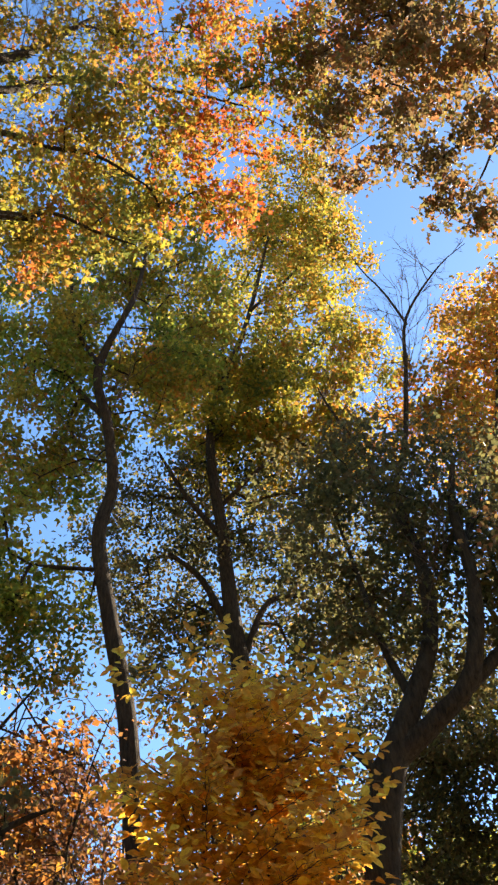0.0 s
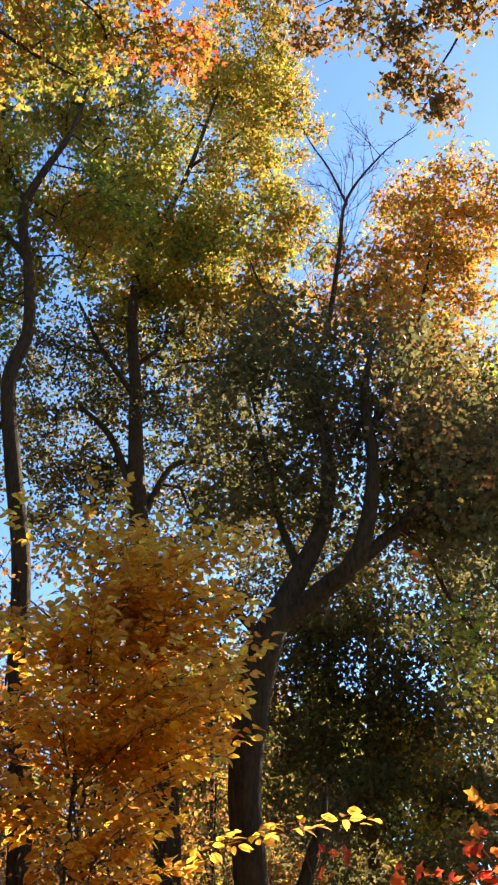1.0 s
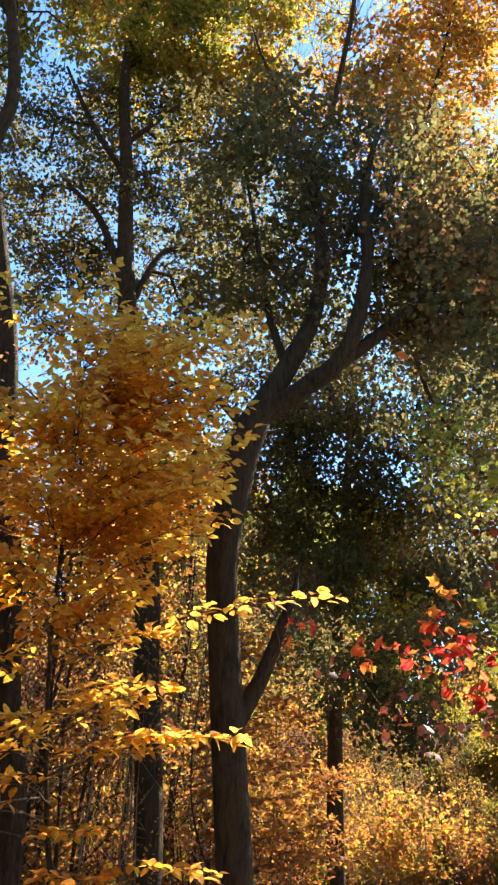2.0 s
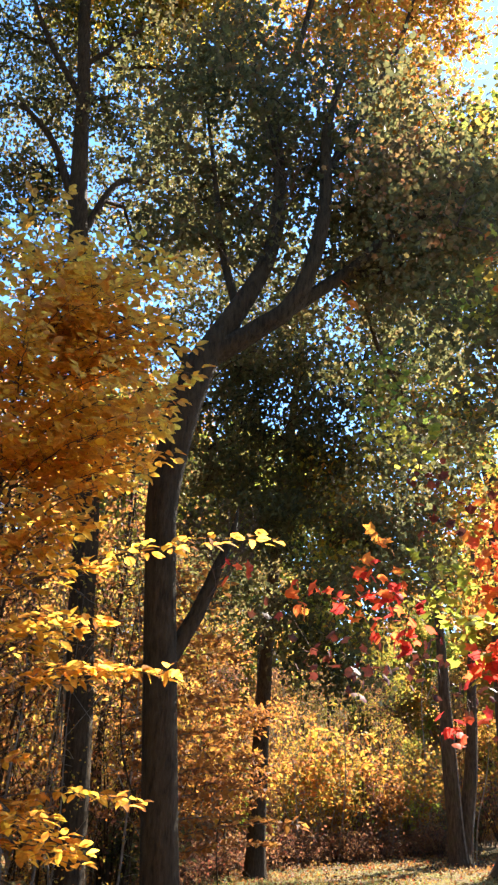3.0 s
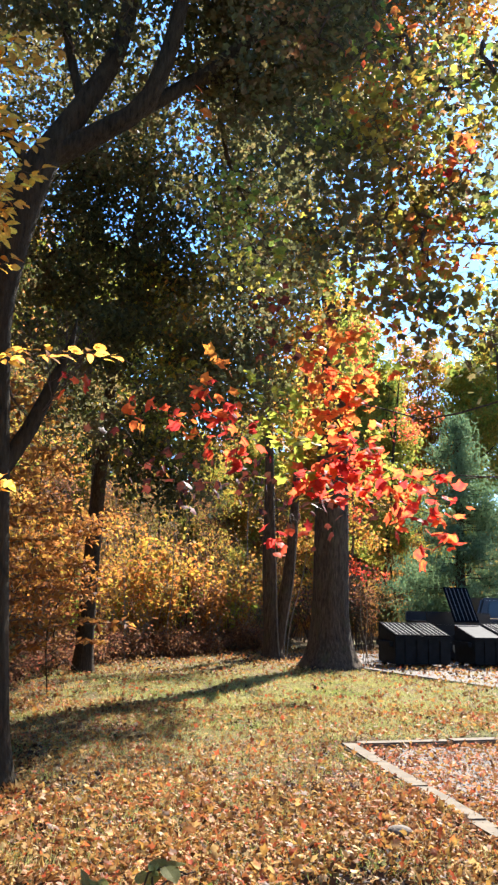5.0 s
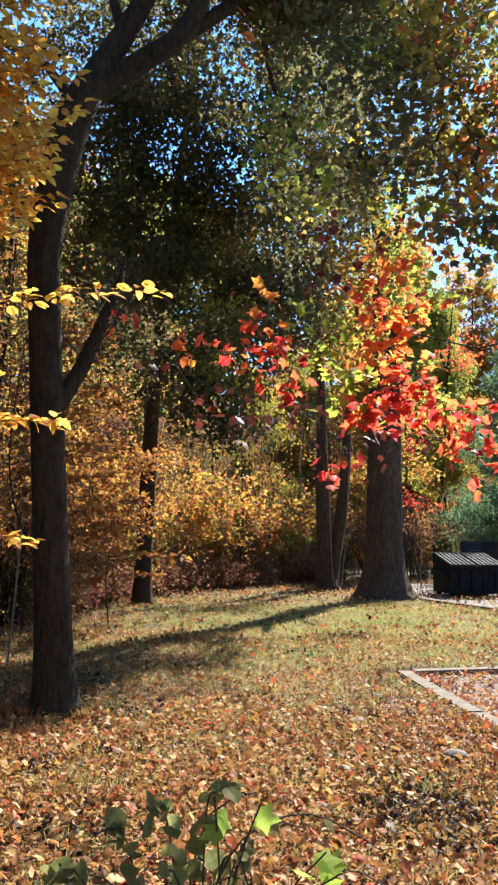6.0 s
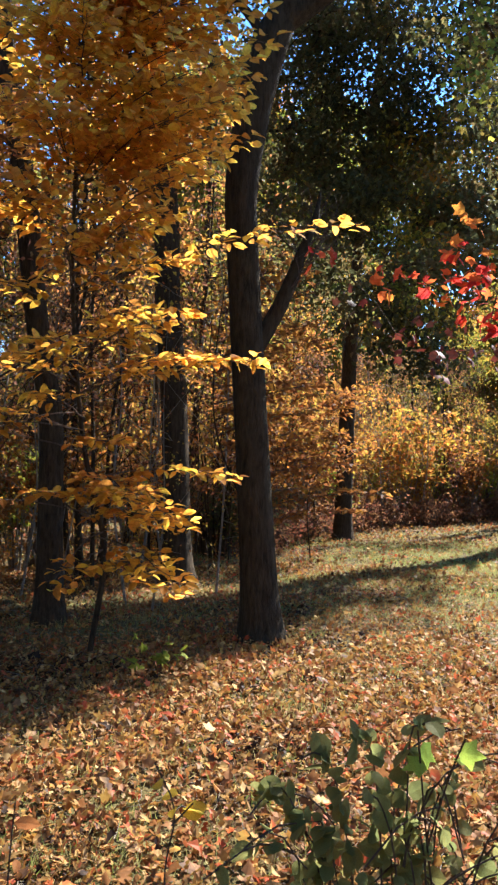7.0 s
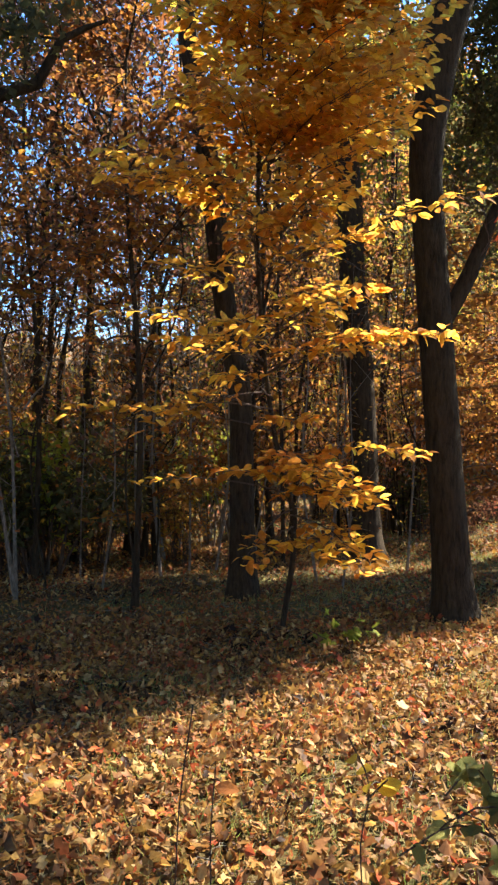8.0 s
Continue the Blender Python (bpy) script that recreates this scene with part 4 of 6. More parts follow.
    M = turns(n, 22, A[:, 3] + r.normal(0, 0.3, n), r)
    P = A[:, :3] - base
    size = 0.1 * r.uniform(0.7, 1.25, n)
    o = np.argsort(P[:, 1])
    near, rest = o[:300], o[300:]
    crown = tagged(part("crown", leaves_mesh("crown", P[rest], M[rest], size[rest], BLADE_OVAL), LEAF_BEECH, t), kind="stuff")
    leaf_parts(crown, P[near], M[near], size[near], BLADE_OVAL, LEAF_BEECH)


beech()


def small_beech(x, y, h, seed, n, heading=(0, 6.28), reach=1.0, low=0.25):
    """A slighter beech further back; heading: the range of directions that its sprays take."""
    r = np.random.default_rng(seed)
    base = np.array((x, y, float(height(x, y))))
    t = thing("beech_sapling", base, "slight beech sapling with orange leaves in the shade", "tree", "beech saplings")
    stem = smooth_path([(0, 0, -0.05, 0.013), (r.normal(0, 0.14), r.normal(0, 0.14), h * 0.25, 0.011), (r.normal(0, 0.25), r.normal(0, 0.25), h * 0.55, 0.008), (r.normal(0, 0.45), r.normal(0, 0.45), h, 0.003)], 0.12)
    V, F = tube(stem[:, :3], stem[:, 3], 7)
    part("trunk", mesh_of("trunk", V, F), BARK_DARK, t)
    wood, leaves = [], []
    for i in range(n):
        z = h * (low + (0.97 - low) * i / n)
        a = np.array([np.interp(z, stem[:, 2], stem[:, k]) for k in range(3)])
        az = r.uniform(*heading)
        ln = reach * (0.5 + 0.9 * (1 - z / h)) * r.uniform(0.7, 1.2)
        spray(a, a + np.array((math.cos(az) * ln, math.sin(az) * ln, ln * r.uniform(0, 0.3))), 0.28, r, wood, leaves, 0.15)
    V, F = joined(wood)
    tagged(part("branchwork", mesh_of("branchwork", V, F), BARK_TWIG, t), kind="stuff")
    A = np.array(leaves)
    k = len(A)
    tagged(part("crown", leaves_mesh("crown", A[:, :3], turns(k, 28, A[:, 3], r), 0.095 * r.uniform(0.7, 1.2, k), BLADE_SMALL), LEAF_COPPER, t), kind="stuff")


for x, y, h, seed, n in ((3.9, 17.6, 3.6, 52, 20), (1.4, 13.6, 7.4, 57, 26), (2.2, 14.6, 4.0, 53, 26), (4.9, 18.9, 3.6, 54, 26), (-1.6, 10.4, 3.0, 55, 16)):
    small_beech(x, y, h, seed, n)
small_beech(1.66, 8.95, 3.9, 58, 18, (-1.1, 0.5), 1.25)
small_beech(3.7, 14.9, 4.4, 61, 30, (3.4, 6.3), 1.3)
small_beech(-1.5, 8.7, 6.4, 59, 34, (3.0, 6.4), 1.5, 0.5)
small_beech(-2.6, 9.3, 5.6, 60, 15, (3.0, 6.4), 1.3, 0.52)

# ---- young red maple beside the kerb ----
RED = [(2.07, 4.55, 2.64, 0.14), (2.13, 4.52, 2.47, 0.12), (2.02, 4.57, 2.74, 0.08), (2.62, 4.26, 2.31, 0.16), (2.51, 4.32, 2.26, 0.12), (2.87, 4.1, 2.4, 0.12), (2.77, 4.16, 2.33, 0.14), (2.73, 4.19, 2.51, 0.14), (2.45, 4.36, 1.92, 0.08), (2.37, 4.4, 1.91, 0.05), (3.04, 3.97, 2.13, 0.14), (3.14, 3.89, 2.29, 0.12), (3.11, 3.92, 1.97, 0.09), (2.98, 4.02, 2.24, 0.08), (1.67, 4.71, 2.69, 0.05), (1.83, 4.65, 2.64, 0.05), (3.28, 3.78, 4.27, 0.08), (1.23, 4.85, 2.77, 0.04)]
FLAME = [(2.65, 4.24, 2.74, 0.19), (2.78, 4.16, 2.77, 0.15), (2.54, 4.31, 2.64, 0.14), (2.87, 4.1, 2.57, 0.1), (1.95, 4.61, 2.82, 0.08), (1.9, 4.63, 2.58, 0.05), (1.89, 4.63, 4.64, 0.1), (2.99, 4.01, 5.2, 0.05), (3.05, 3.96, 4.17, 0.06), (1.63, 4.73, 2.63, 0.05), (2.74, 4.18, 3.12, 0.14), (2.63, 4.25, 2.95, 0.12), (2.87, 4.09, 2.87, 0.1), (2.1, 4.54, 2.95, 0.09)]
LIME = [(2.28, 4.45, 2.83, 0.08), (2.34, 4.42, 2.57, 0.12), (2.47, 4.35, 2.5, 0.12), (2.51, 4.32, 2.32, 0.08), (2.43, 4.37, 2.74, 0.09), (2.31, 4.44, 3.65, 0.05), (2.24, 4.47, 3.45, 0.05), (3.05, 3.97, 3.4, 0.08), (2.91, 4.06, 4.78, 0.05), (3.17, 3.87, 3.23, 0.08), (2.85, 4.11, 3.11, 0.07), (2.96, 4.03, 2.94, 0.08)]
# leaves behind the bright clusters, coloured dark to stand for shade
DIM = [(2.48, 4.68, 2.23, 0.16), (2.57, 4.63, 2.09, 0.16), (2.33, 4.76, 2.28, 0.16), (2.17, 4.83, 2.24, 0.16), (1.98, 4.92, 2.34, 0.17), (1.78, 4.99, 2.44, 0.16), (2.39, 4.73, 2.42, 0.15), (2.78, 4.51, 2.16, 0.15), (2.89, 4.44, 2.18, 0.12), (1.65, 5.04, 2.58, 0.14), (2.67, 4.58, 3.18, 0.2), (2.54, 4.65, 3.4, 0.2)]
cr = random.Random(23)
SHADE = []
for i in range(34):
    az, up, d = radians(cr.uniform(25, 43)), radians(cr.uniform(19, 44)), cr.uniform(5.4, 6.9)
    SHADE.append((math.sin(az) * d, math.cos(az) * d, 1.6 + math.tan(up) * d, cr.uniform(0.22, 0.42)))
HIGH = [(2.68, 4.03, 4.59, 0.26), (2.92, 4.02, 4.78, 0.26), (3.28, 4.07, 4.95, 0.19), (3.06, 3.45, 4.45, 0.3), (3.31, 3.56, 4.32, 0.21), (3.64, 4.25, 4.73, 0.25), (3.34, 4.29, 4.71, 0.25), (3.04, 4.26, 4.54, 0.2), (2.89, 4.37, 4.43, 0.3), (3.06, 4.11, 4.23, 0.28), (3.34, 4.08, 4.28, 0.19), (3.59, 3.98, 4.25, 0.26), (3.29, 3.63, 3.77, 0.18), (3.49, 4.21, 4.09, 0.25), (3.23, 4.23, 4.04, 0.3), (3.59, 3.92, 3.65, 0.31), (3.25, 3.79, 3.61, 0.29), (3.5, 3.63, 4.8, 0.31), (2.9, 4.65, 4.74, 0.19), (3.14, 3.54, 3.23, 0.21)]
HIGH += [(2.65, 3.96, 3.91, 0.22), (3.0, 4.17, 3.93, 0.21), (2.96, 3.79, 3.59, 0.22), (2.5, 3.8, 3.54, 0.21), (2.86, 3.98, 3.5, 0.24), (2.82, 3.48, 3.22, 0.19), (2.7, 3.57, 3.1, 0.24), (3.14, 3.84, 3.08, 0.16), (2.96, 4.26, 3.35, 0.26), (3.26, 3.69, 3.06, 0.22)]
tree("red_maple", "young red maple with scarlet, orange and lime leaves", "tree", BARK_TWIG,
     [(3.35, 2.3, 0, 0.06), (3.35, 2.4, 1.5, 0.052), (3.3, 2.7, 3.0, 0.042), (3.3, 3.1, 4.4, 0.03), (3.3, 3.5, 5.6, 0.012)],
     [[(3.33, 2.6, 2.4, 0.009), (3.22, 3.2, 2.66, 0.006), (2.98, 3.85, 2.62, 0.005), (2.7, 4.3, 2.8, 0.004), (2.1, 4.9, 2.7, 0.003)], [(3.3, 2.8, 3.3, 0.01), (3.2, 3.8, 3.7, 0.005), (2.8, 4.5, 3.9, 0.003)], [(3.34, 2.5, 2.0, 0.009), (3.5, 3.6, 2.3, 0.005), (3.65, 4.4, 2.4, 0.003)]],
     [(RED, 270, 7, 0.06, 0.084, BLADE_MAPLE, 38, LEAF_RED), (FLAME, 190, 7, 0.07, 0.082, BLADE_MAPLE, 38, LEAF_FLAME), (LIME, 330, 7, 0.06, 0.08, BLADE_MAPLE, 38, LEAF_LIME), (DIM, 90, 6, 0.1, 0.07, BLADE_MAPLE, 45, LEAF_RED_SHADED),
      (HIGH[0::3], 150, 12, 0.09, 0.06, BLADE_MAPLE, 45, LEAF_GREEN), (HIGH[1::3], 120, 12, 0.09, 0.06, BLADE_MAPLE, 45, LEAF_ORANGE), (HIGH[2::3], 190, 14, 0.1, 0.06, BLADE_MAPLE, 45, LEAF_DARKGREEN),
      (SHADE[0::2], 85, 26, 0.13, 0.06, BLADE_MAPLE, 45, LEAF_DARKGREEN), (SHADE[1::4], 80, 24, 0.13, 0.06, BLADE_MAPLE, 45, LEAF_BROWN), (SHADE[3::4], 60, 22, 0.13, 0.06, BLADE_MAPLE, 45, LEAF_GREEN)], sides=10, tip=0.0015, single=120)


# ---- the wood behind: template trees and copies ----
def shape_blobs(h, spread, low, n, r):
    out = []
    for i in range(n):
        z = h * (low + (1 - low) * (i + 0.5) / n)
        w = spread * (1 - 0.65 * abs((z / h - 0.55 * (1 + low)) / (1 - 0.3)))
        az = r.uniform(0, 6.28)
        d = w * r.uniform(0.1, 0.8)
        out.append((d * math.cos(az), d * math.sin(az), z, max(0.5, w * r.uniform(0.35, 0.55))))
    return out


def wood_tree(seed, h, radius, spread, low, n, density, per, size, mat, bark, label, name="woodland_tree"):
    r = np.random.default_rng(seed)
    lean = r.normal(0, 0.07 if name != "sapling" else 0.03, 2) * h
    stem = [(0, 0, 0, radius), (lean[0] * 0.2 + r.normal(0, 0.16), lean[1] * 0.2 + r.normal(0, 0.16), h * 0.3, radius * 0.82), (lean[0] * 0.55, lean[1] * 0.5 + r.normal(0, 0.22), h * 0.62, radius * 0.55), (lean[0], lean[1], h * 0.97, radius * 0.12)]
    limbs = []
    for k in range(4):
        z = h * (low + 0.1 + 0.16 * k)
        az = r.uniform(0, 6.28)
        c, s = math.cos(az), math.sin(az)
        limbs.append([(lean[0] * z / h * 0.8, lean[1] * z / h * 0.8, z, radius * 0.4), (c * spread * 0.4, s * spread * 0.4, z + h * 0.07, radius * 0.25), (c * spread * 0.8, s * spread * 0.8, z + h * 0.16, radius * 0.08)])
    return tree(name, label, "tree", bark, stem, limbs, [(shape_blobs(h, spread, low, n, r), density, per, 0.3, size, BLADE_SMALL, 45, mat)], sides=7, tip=0.005, group="trees of the wood", step=0.55)


tall = wood_tree(6, 25, 0.24, 4.6, 0.3, 34, 8, 34, 0.28, LEAF_GREEN, BARK_DARK, "tall tree with green and yellowing leaves beyond the drive")
tall_gold = wood_tree(7, 24, 0.22, 4.4, 0.3, 32, 8, 32, 0.28, LEAF_GOLD, BARK_DARK, "tall tree with gold and orange leaves beyond the drive")
templates = [
    wood_tree(1, 13, 0.11, 2.6, 0.1, 15, 11, 22, 0.18, LEAF_RUST, BARK_DARK, "woodland tree with rusty autumn leaves"),
    wood_tree(2, 15, 0.13, 2.8, 0.2, 15, 11, 22, 0.18, LEAF_OLIVE, BARK_DARK, "woodland tree with olive and gold leaves"),
    wood_tree(3, 11, 0.08, 2.2, 0.08, 14, 11, 22, 0.17, LEAF_COPPER, BARK_DARK, "woodland tree with orange leaves"),
    wood_tree(5, 9.5, 0.08, 2.0, 0.42, 12, 20, 26, 0.11, LEAF_PLUM, BARK_DARK, "woodland tree with dull purple-brown leaves"),
    wood_tree(4, 14, 0.12, 2.6, 0.2, 13, 10, 20, 0.18, LEAF_BROWN, BARK_DARK, "woodland tree with thin brown leaves"),
]
slim = [
    wood_tree(11, 8.5, 0.04, 1.5, 0.2, 11, 30, 8, 0.08, LEAF_PLUM, BARK_DARK, "slim dark sapling with few brown leaves", "sapling"),
    wood_tree(12, 9.5, 0.045, 1.6, 0.15, 12, 28, 9, 0.085, LEAF_RUST, BARK_DARK, "slim sapling with scattered orange leaves", "sapling"),
    wood_tree(13, 6.0, 0.019, 1.1, 0.15, 9, 20, 8, 0.06, LEAF_GOLD, BARK_PALE, "thin pale-barked sapling with few leaves", "sapling"),
]


def edge(x):
    """Where the brush begins, as y over x."""
    return float(np.interp(x, (-30, -6, -0.5, 2, 4, 6.5, 12, 20), (8.5, 9.5, 11, 14, 18, 22, 25, 28)))


def stand(t, x, y, turn, scale, tilt=0.0):
    """The pose of a copy standing on the ground."""
    return pose(x, y, float(height(x, y)) - 0.02, tilt, 0, turn) @ Matrix.Scale(scale, 4)


pr = random.Random(5)
used = set()


def place(t, x, y, scale, tilt=0.0):
    """The first use moves the template itself; later ones copy it."""
    m = stand(t, x, y, pr.uniform(0, 360), scale, tilt)
    if t.name in used:
        copy_thing(t, m)
    else:
        used.add(t.name)
        t.matrix_basis = m


for x, y, k, s in ((-2.77, 8.77, 2, 1.1), (-2.96, 10.07, 0, 0.9), (-1.47, 8.3, 0, 0.9), (-1.69, 11.88, 2, 1.2), (-0.24, 13.0, 1, 1.2), (0.07, 15.0, 0, 1.3), (0.86, 20.0, 1, 1.2), (1.96, 15.9, 0, 1.2),
                   (7.6, 22.6, 2, 1.1), (9.0, 23.5, 2, 1.0), (6.9, 23.4, 1, 0.7), (9.9, 24.2, 0, 0.7), (3.4, 18.6, 2, 1.0), (4.2, 19.8, 0, 1.0), (2.9, 17.0, 2, 0.8), (-4.6, 10.8, 0, 1.2), (-3.7, 12.5, 1, 1.0), (-5.8, 12.2, 1, 1.2)):
    place(slim[k], x, y, s, pr.uniform(-5, 5))
for i in range(40):
    x = pr.uniform(-9, 13)
    y = edge(x) + 0.8 + 13 * pr.random() ** 1.3
    place(slim[pr.choice((1, 2, 2)) if x < 2 else 2], x, y, pr.uniform(0.7, 1.3), pr.uniform(-7, 7))
for x, y, k, s in ((-2.3, 12.6, 3, 0.9), (-4.9, 13.2, 3, 1.0), (-3.7, 12.2, 3, 1.0), (-2.8, 11.4, 3, 0.95), (-3.3, 14.6, 3, 1.1), (3.2, 20.5, 1, 0.6), (0.6, 18.5, 2, 0.65), (4.6, 23.0, 0, 0.6), (1.4, 22.5, 1, 0.7), (2.9, 15.4, 2, 0.35),
                   (26.5, 28.0, 0, 0.8), (28.5, 28.5, 2, 0.8), (33.0, 30.5, 0, 0.9), (7.2, 31.5, 2, 0.7), (10.5, 34.0, 0, 0.7), (14.5, 37.0, 2, 0.75), (18.5, 39.0, 1, 0.7), (23.0, 38.0, 0, 0.6)):
    place(templates[k], x, y, s, pr.uniform(-2, 2))
for t, x, y, s in ((tall_gold, 1.2, 38.0, 0.8), (tall, 4.6, 36.0, 0.78), (tall_gold, 8.2, 38.0, 0.75), (tall_gold, 11.5, 41.0, 0.75), (tall, -2.5, 41.0, 0.8), (tall, -10.0, 3.0, 0.65), (tall, -13.0, 8.0, 0.7), (tall_gold, -8.0, -4.0, 0.65), (templates[3], 8.4, 27.6, 0.62), (templates[4], 10.6, 28.8, 0.5), (templates[3], 13.0, 29.6, 0.62), (templates[4], 15.4, 31.0, 0.5), (templates[3], 6.4, 26.0, 0.6), (templates[4], 3.0, 30.0, 0.9), (templates[0], 6.0, 31.0, 0.9), (templates[2], 0.4, 29.0, 1.0), (templates[4], 8.6, 34.0, 0.9), (tall_gold, 22.5, 47.0, 0.7), (tall, 28.0, 52.0, 0.9), (tall, 33.0, 51.0, 1.15), (tall_gold, 36.8, 48.0, 1.0), (tall, 41.0, 47.5, 1.0), (tall_gold, 46.0, 43.5, 1.15), (tall, 39.0, 58.0, 1.3), (tall, 47.5, 50.0, 1.25)):
    place(t, x, y, s, pr.uniform(-2, 2))
for x, y, k, sc in ((19.0, 31.5, 1, 0.85), (22.0, 30.5, 0, 0.85), (10.8, 31.0, 4, 0.8), (15.0, 34.0, 1, 0.9), (19.5, 35.0, 0, 0.9), (25.0, 32.0, 1, 0.85), (8.0, 27.5, 4, 0.75), (17.5, 33.0, 4, 0.95)):
    place(templates[k], x, y, sc, pr.uniform(-2, 2))
for x, y, k, sc in ((16.1, 39.0, 0, 0.5), (18.0, 39.5, 1, 0.5), (14.4, 40.0, 0, 0.5), (19.8, 41.0, 0, 0.55), (22.0, 31.5, 0, 0.62), (20.5, 34.0, 1, 0.66), (9.0, 34.0, 0, 0.85), (6.8, 37.0, 1, 0.9), (12.4, 38.0, 0, 0.9)):
    place((tall, tall_gold)[k], x, y, sc, pr.uniform(-2, 2))
n_far = 0
while n_far < 36:
    x = pr.uniform(-34, 26)
    y = edge(x) + 10 + 32 * pr.random() ** 1.2
    yaw = math.degrees(math.atan2(-x, y))
    if yaw < -36 or (5 < yaw < 19 and pr.random() < 0.92) or (x > 4 and y < 46):
        continue
    place(pr.choice(templates), x, y, pr.uniform(0.6, 0.85) if 5 < yaw < 19 else pr.uniform(0.75, 1.25), pr.uniform(-2, 2))
    n_far += 1
for i in range(10):
    a = pr.uniform(-60, -300)
    d = pr.uniform(38, 62)
    x, y = -math.sin(radians(a)) * d, math.cos(radians(a)) * d
    place(pr.choice(templates), x, y, pr.uniform(0.8, 1.2))



# ---- brush and shrubs ----
def shrub(seed, h, w, stems, per, size, mat, label, bl=BLADE_SMALL, name="shrub", bark=None, clump=1.0):
    r = np.random.default_rng(seed)
    t = thing(name, (0, 0, 0), label, "shrub", "brush under the trees")
    wood, pts = [], []
    for k in range(stems):
        az, d = r.uniform(0, 6.28), r.uniform(0.2, 1)
        top = np.array((math.cos(az) * w * d, math.sin(az) * w * d, h * r.uniform(0.55, 1)))
        foot = np.array((math.cos(az) * 0.12 * w, math.sin(az) * 0.12 * w, -0.05))
        u = np.linspace(0, 1, 6)[:, None]
        P = foot + (top - foot) * u + np.array((0, 0, 0.25 * h)) * np.sin(np.pi * u) * 0.4 + r.normal(0, 0.025 * h, (6, 3)) * u
        wood.append(tube(P, np.linspace(0.012, 0.002, 6) * (0.6 + h / 3), 4))
        for j in range(5):
            a = P[r.integers(2, 5)]
            b = a + r.normal(0, 0.22, 3) * w + np.array((0, 0, 0.1 * h))
            wood.append(tube(np.linspace(a, b, 2), (0.004, 0.001), 3))
            for q in np.linspace(a, b, 4)[1:]:
                pts.append(q)
    V, F = joined(wood)
    tagged(part("stem_tangle", mesh_of("stem_tangle", V, F), bark or BARK_TWIG, t), kind="stuff")
    pts = np.array(pts)
    pts = np.repeat(pts[r.uniform(0, 1, len(pts)) < clump], per, 0)
    pts = pts + r.normal(0, 0.07, pts.shape) * w
    tagged(part("foliage", leaves_mesh("foliage", pts, turns(len(pts), 40, None, r), size * r.uniform(0.7, 1.2, len(pts)), bl), mat, t), kind="stuff")
    return t


shrubs = [
    shrub(31, 1.5, 0.9, 12, 4, 0.08, LEAF_RUST, "low brush of rusty autumn leaves"),
    shrub(32, 2.4, 1.1, 12, 5, 0.09, LEAF_GOLD, "tall brush with gold and orange leaves"),
    shrub(33, 1.2, 0.9, 12, 5, 0.08, LEAF_DARKGREEN, "low dark green brush in shade"),
    shrub(34, 2.2, 1.0, 10, 10, 0.1, LEAF_LIME, "brush with yellow-green leaves", clump=0.35),
    shrub(35, 1.0, 1.0, 14, 1, 0.06, LEAF_RUST, "tangle of thin bare stems"),
    shrub(36, 4.2, 1.7, 22, 7, 0.1, LEAF_RUST, "thicket of rusty and gold leaves"),
    shrub(37, 3.6, 1.6, 22, 8, 0.1, LEAF_COPPER, "thicket of orange leaves"),
    shrub(38, 4.5, 1.6, 20, 6, 0.1, LEAF_PLUM, "thicket of dull purple-brown leaves"),
]
shrubs += [
    shrub(41, 3.4, 1.3, 10, 9, 0.15, LEAF_GOLD, "airy brush with sunlit gold leaves on thin stems", bark=BARK_PALE, clump=0.3),
    shrub(42, 2.8, 1.2, 10, 9, 0.14, LEAF_COPPER, "airy brush with sunlit orange leaves", bark=BARK_PALE, clump=0.3),
    shrub(43, 4.6, 1.2, 16, 1, 0.07, LEAF_GOLD, "tangle of tall pale stems with few leaves", bark=BARK_PALE),
    shrub(45, 3.0, 1.3, 14, 3, 0.085, LEAF_REDBRUSH, "brush of dull red-brown leaves"),
    shrub(46, 4.2, 1.2, 9, 1, 0.14, LEAF_RUST, "tall thin dark stems with rusty leaves", bark=BARK_DARK),
    shrub(47, 2.2, 1.3, 14, 3, 0.09, LEAF_PLUM, "dull brown brush on dark stems", bark=BARK_DARK),
    shrub(44, 0.7, 0.9, 16, 3, 0.055, LEAF_REDBRUSH, "low red-brown brush at the lawn's edge"),
]


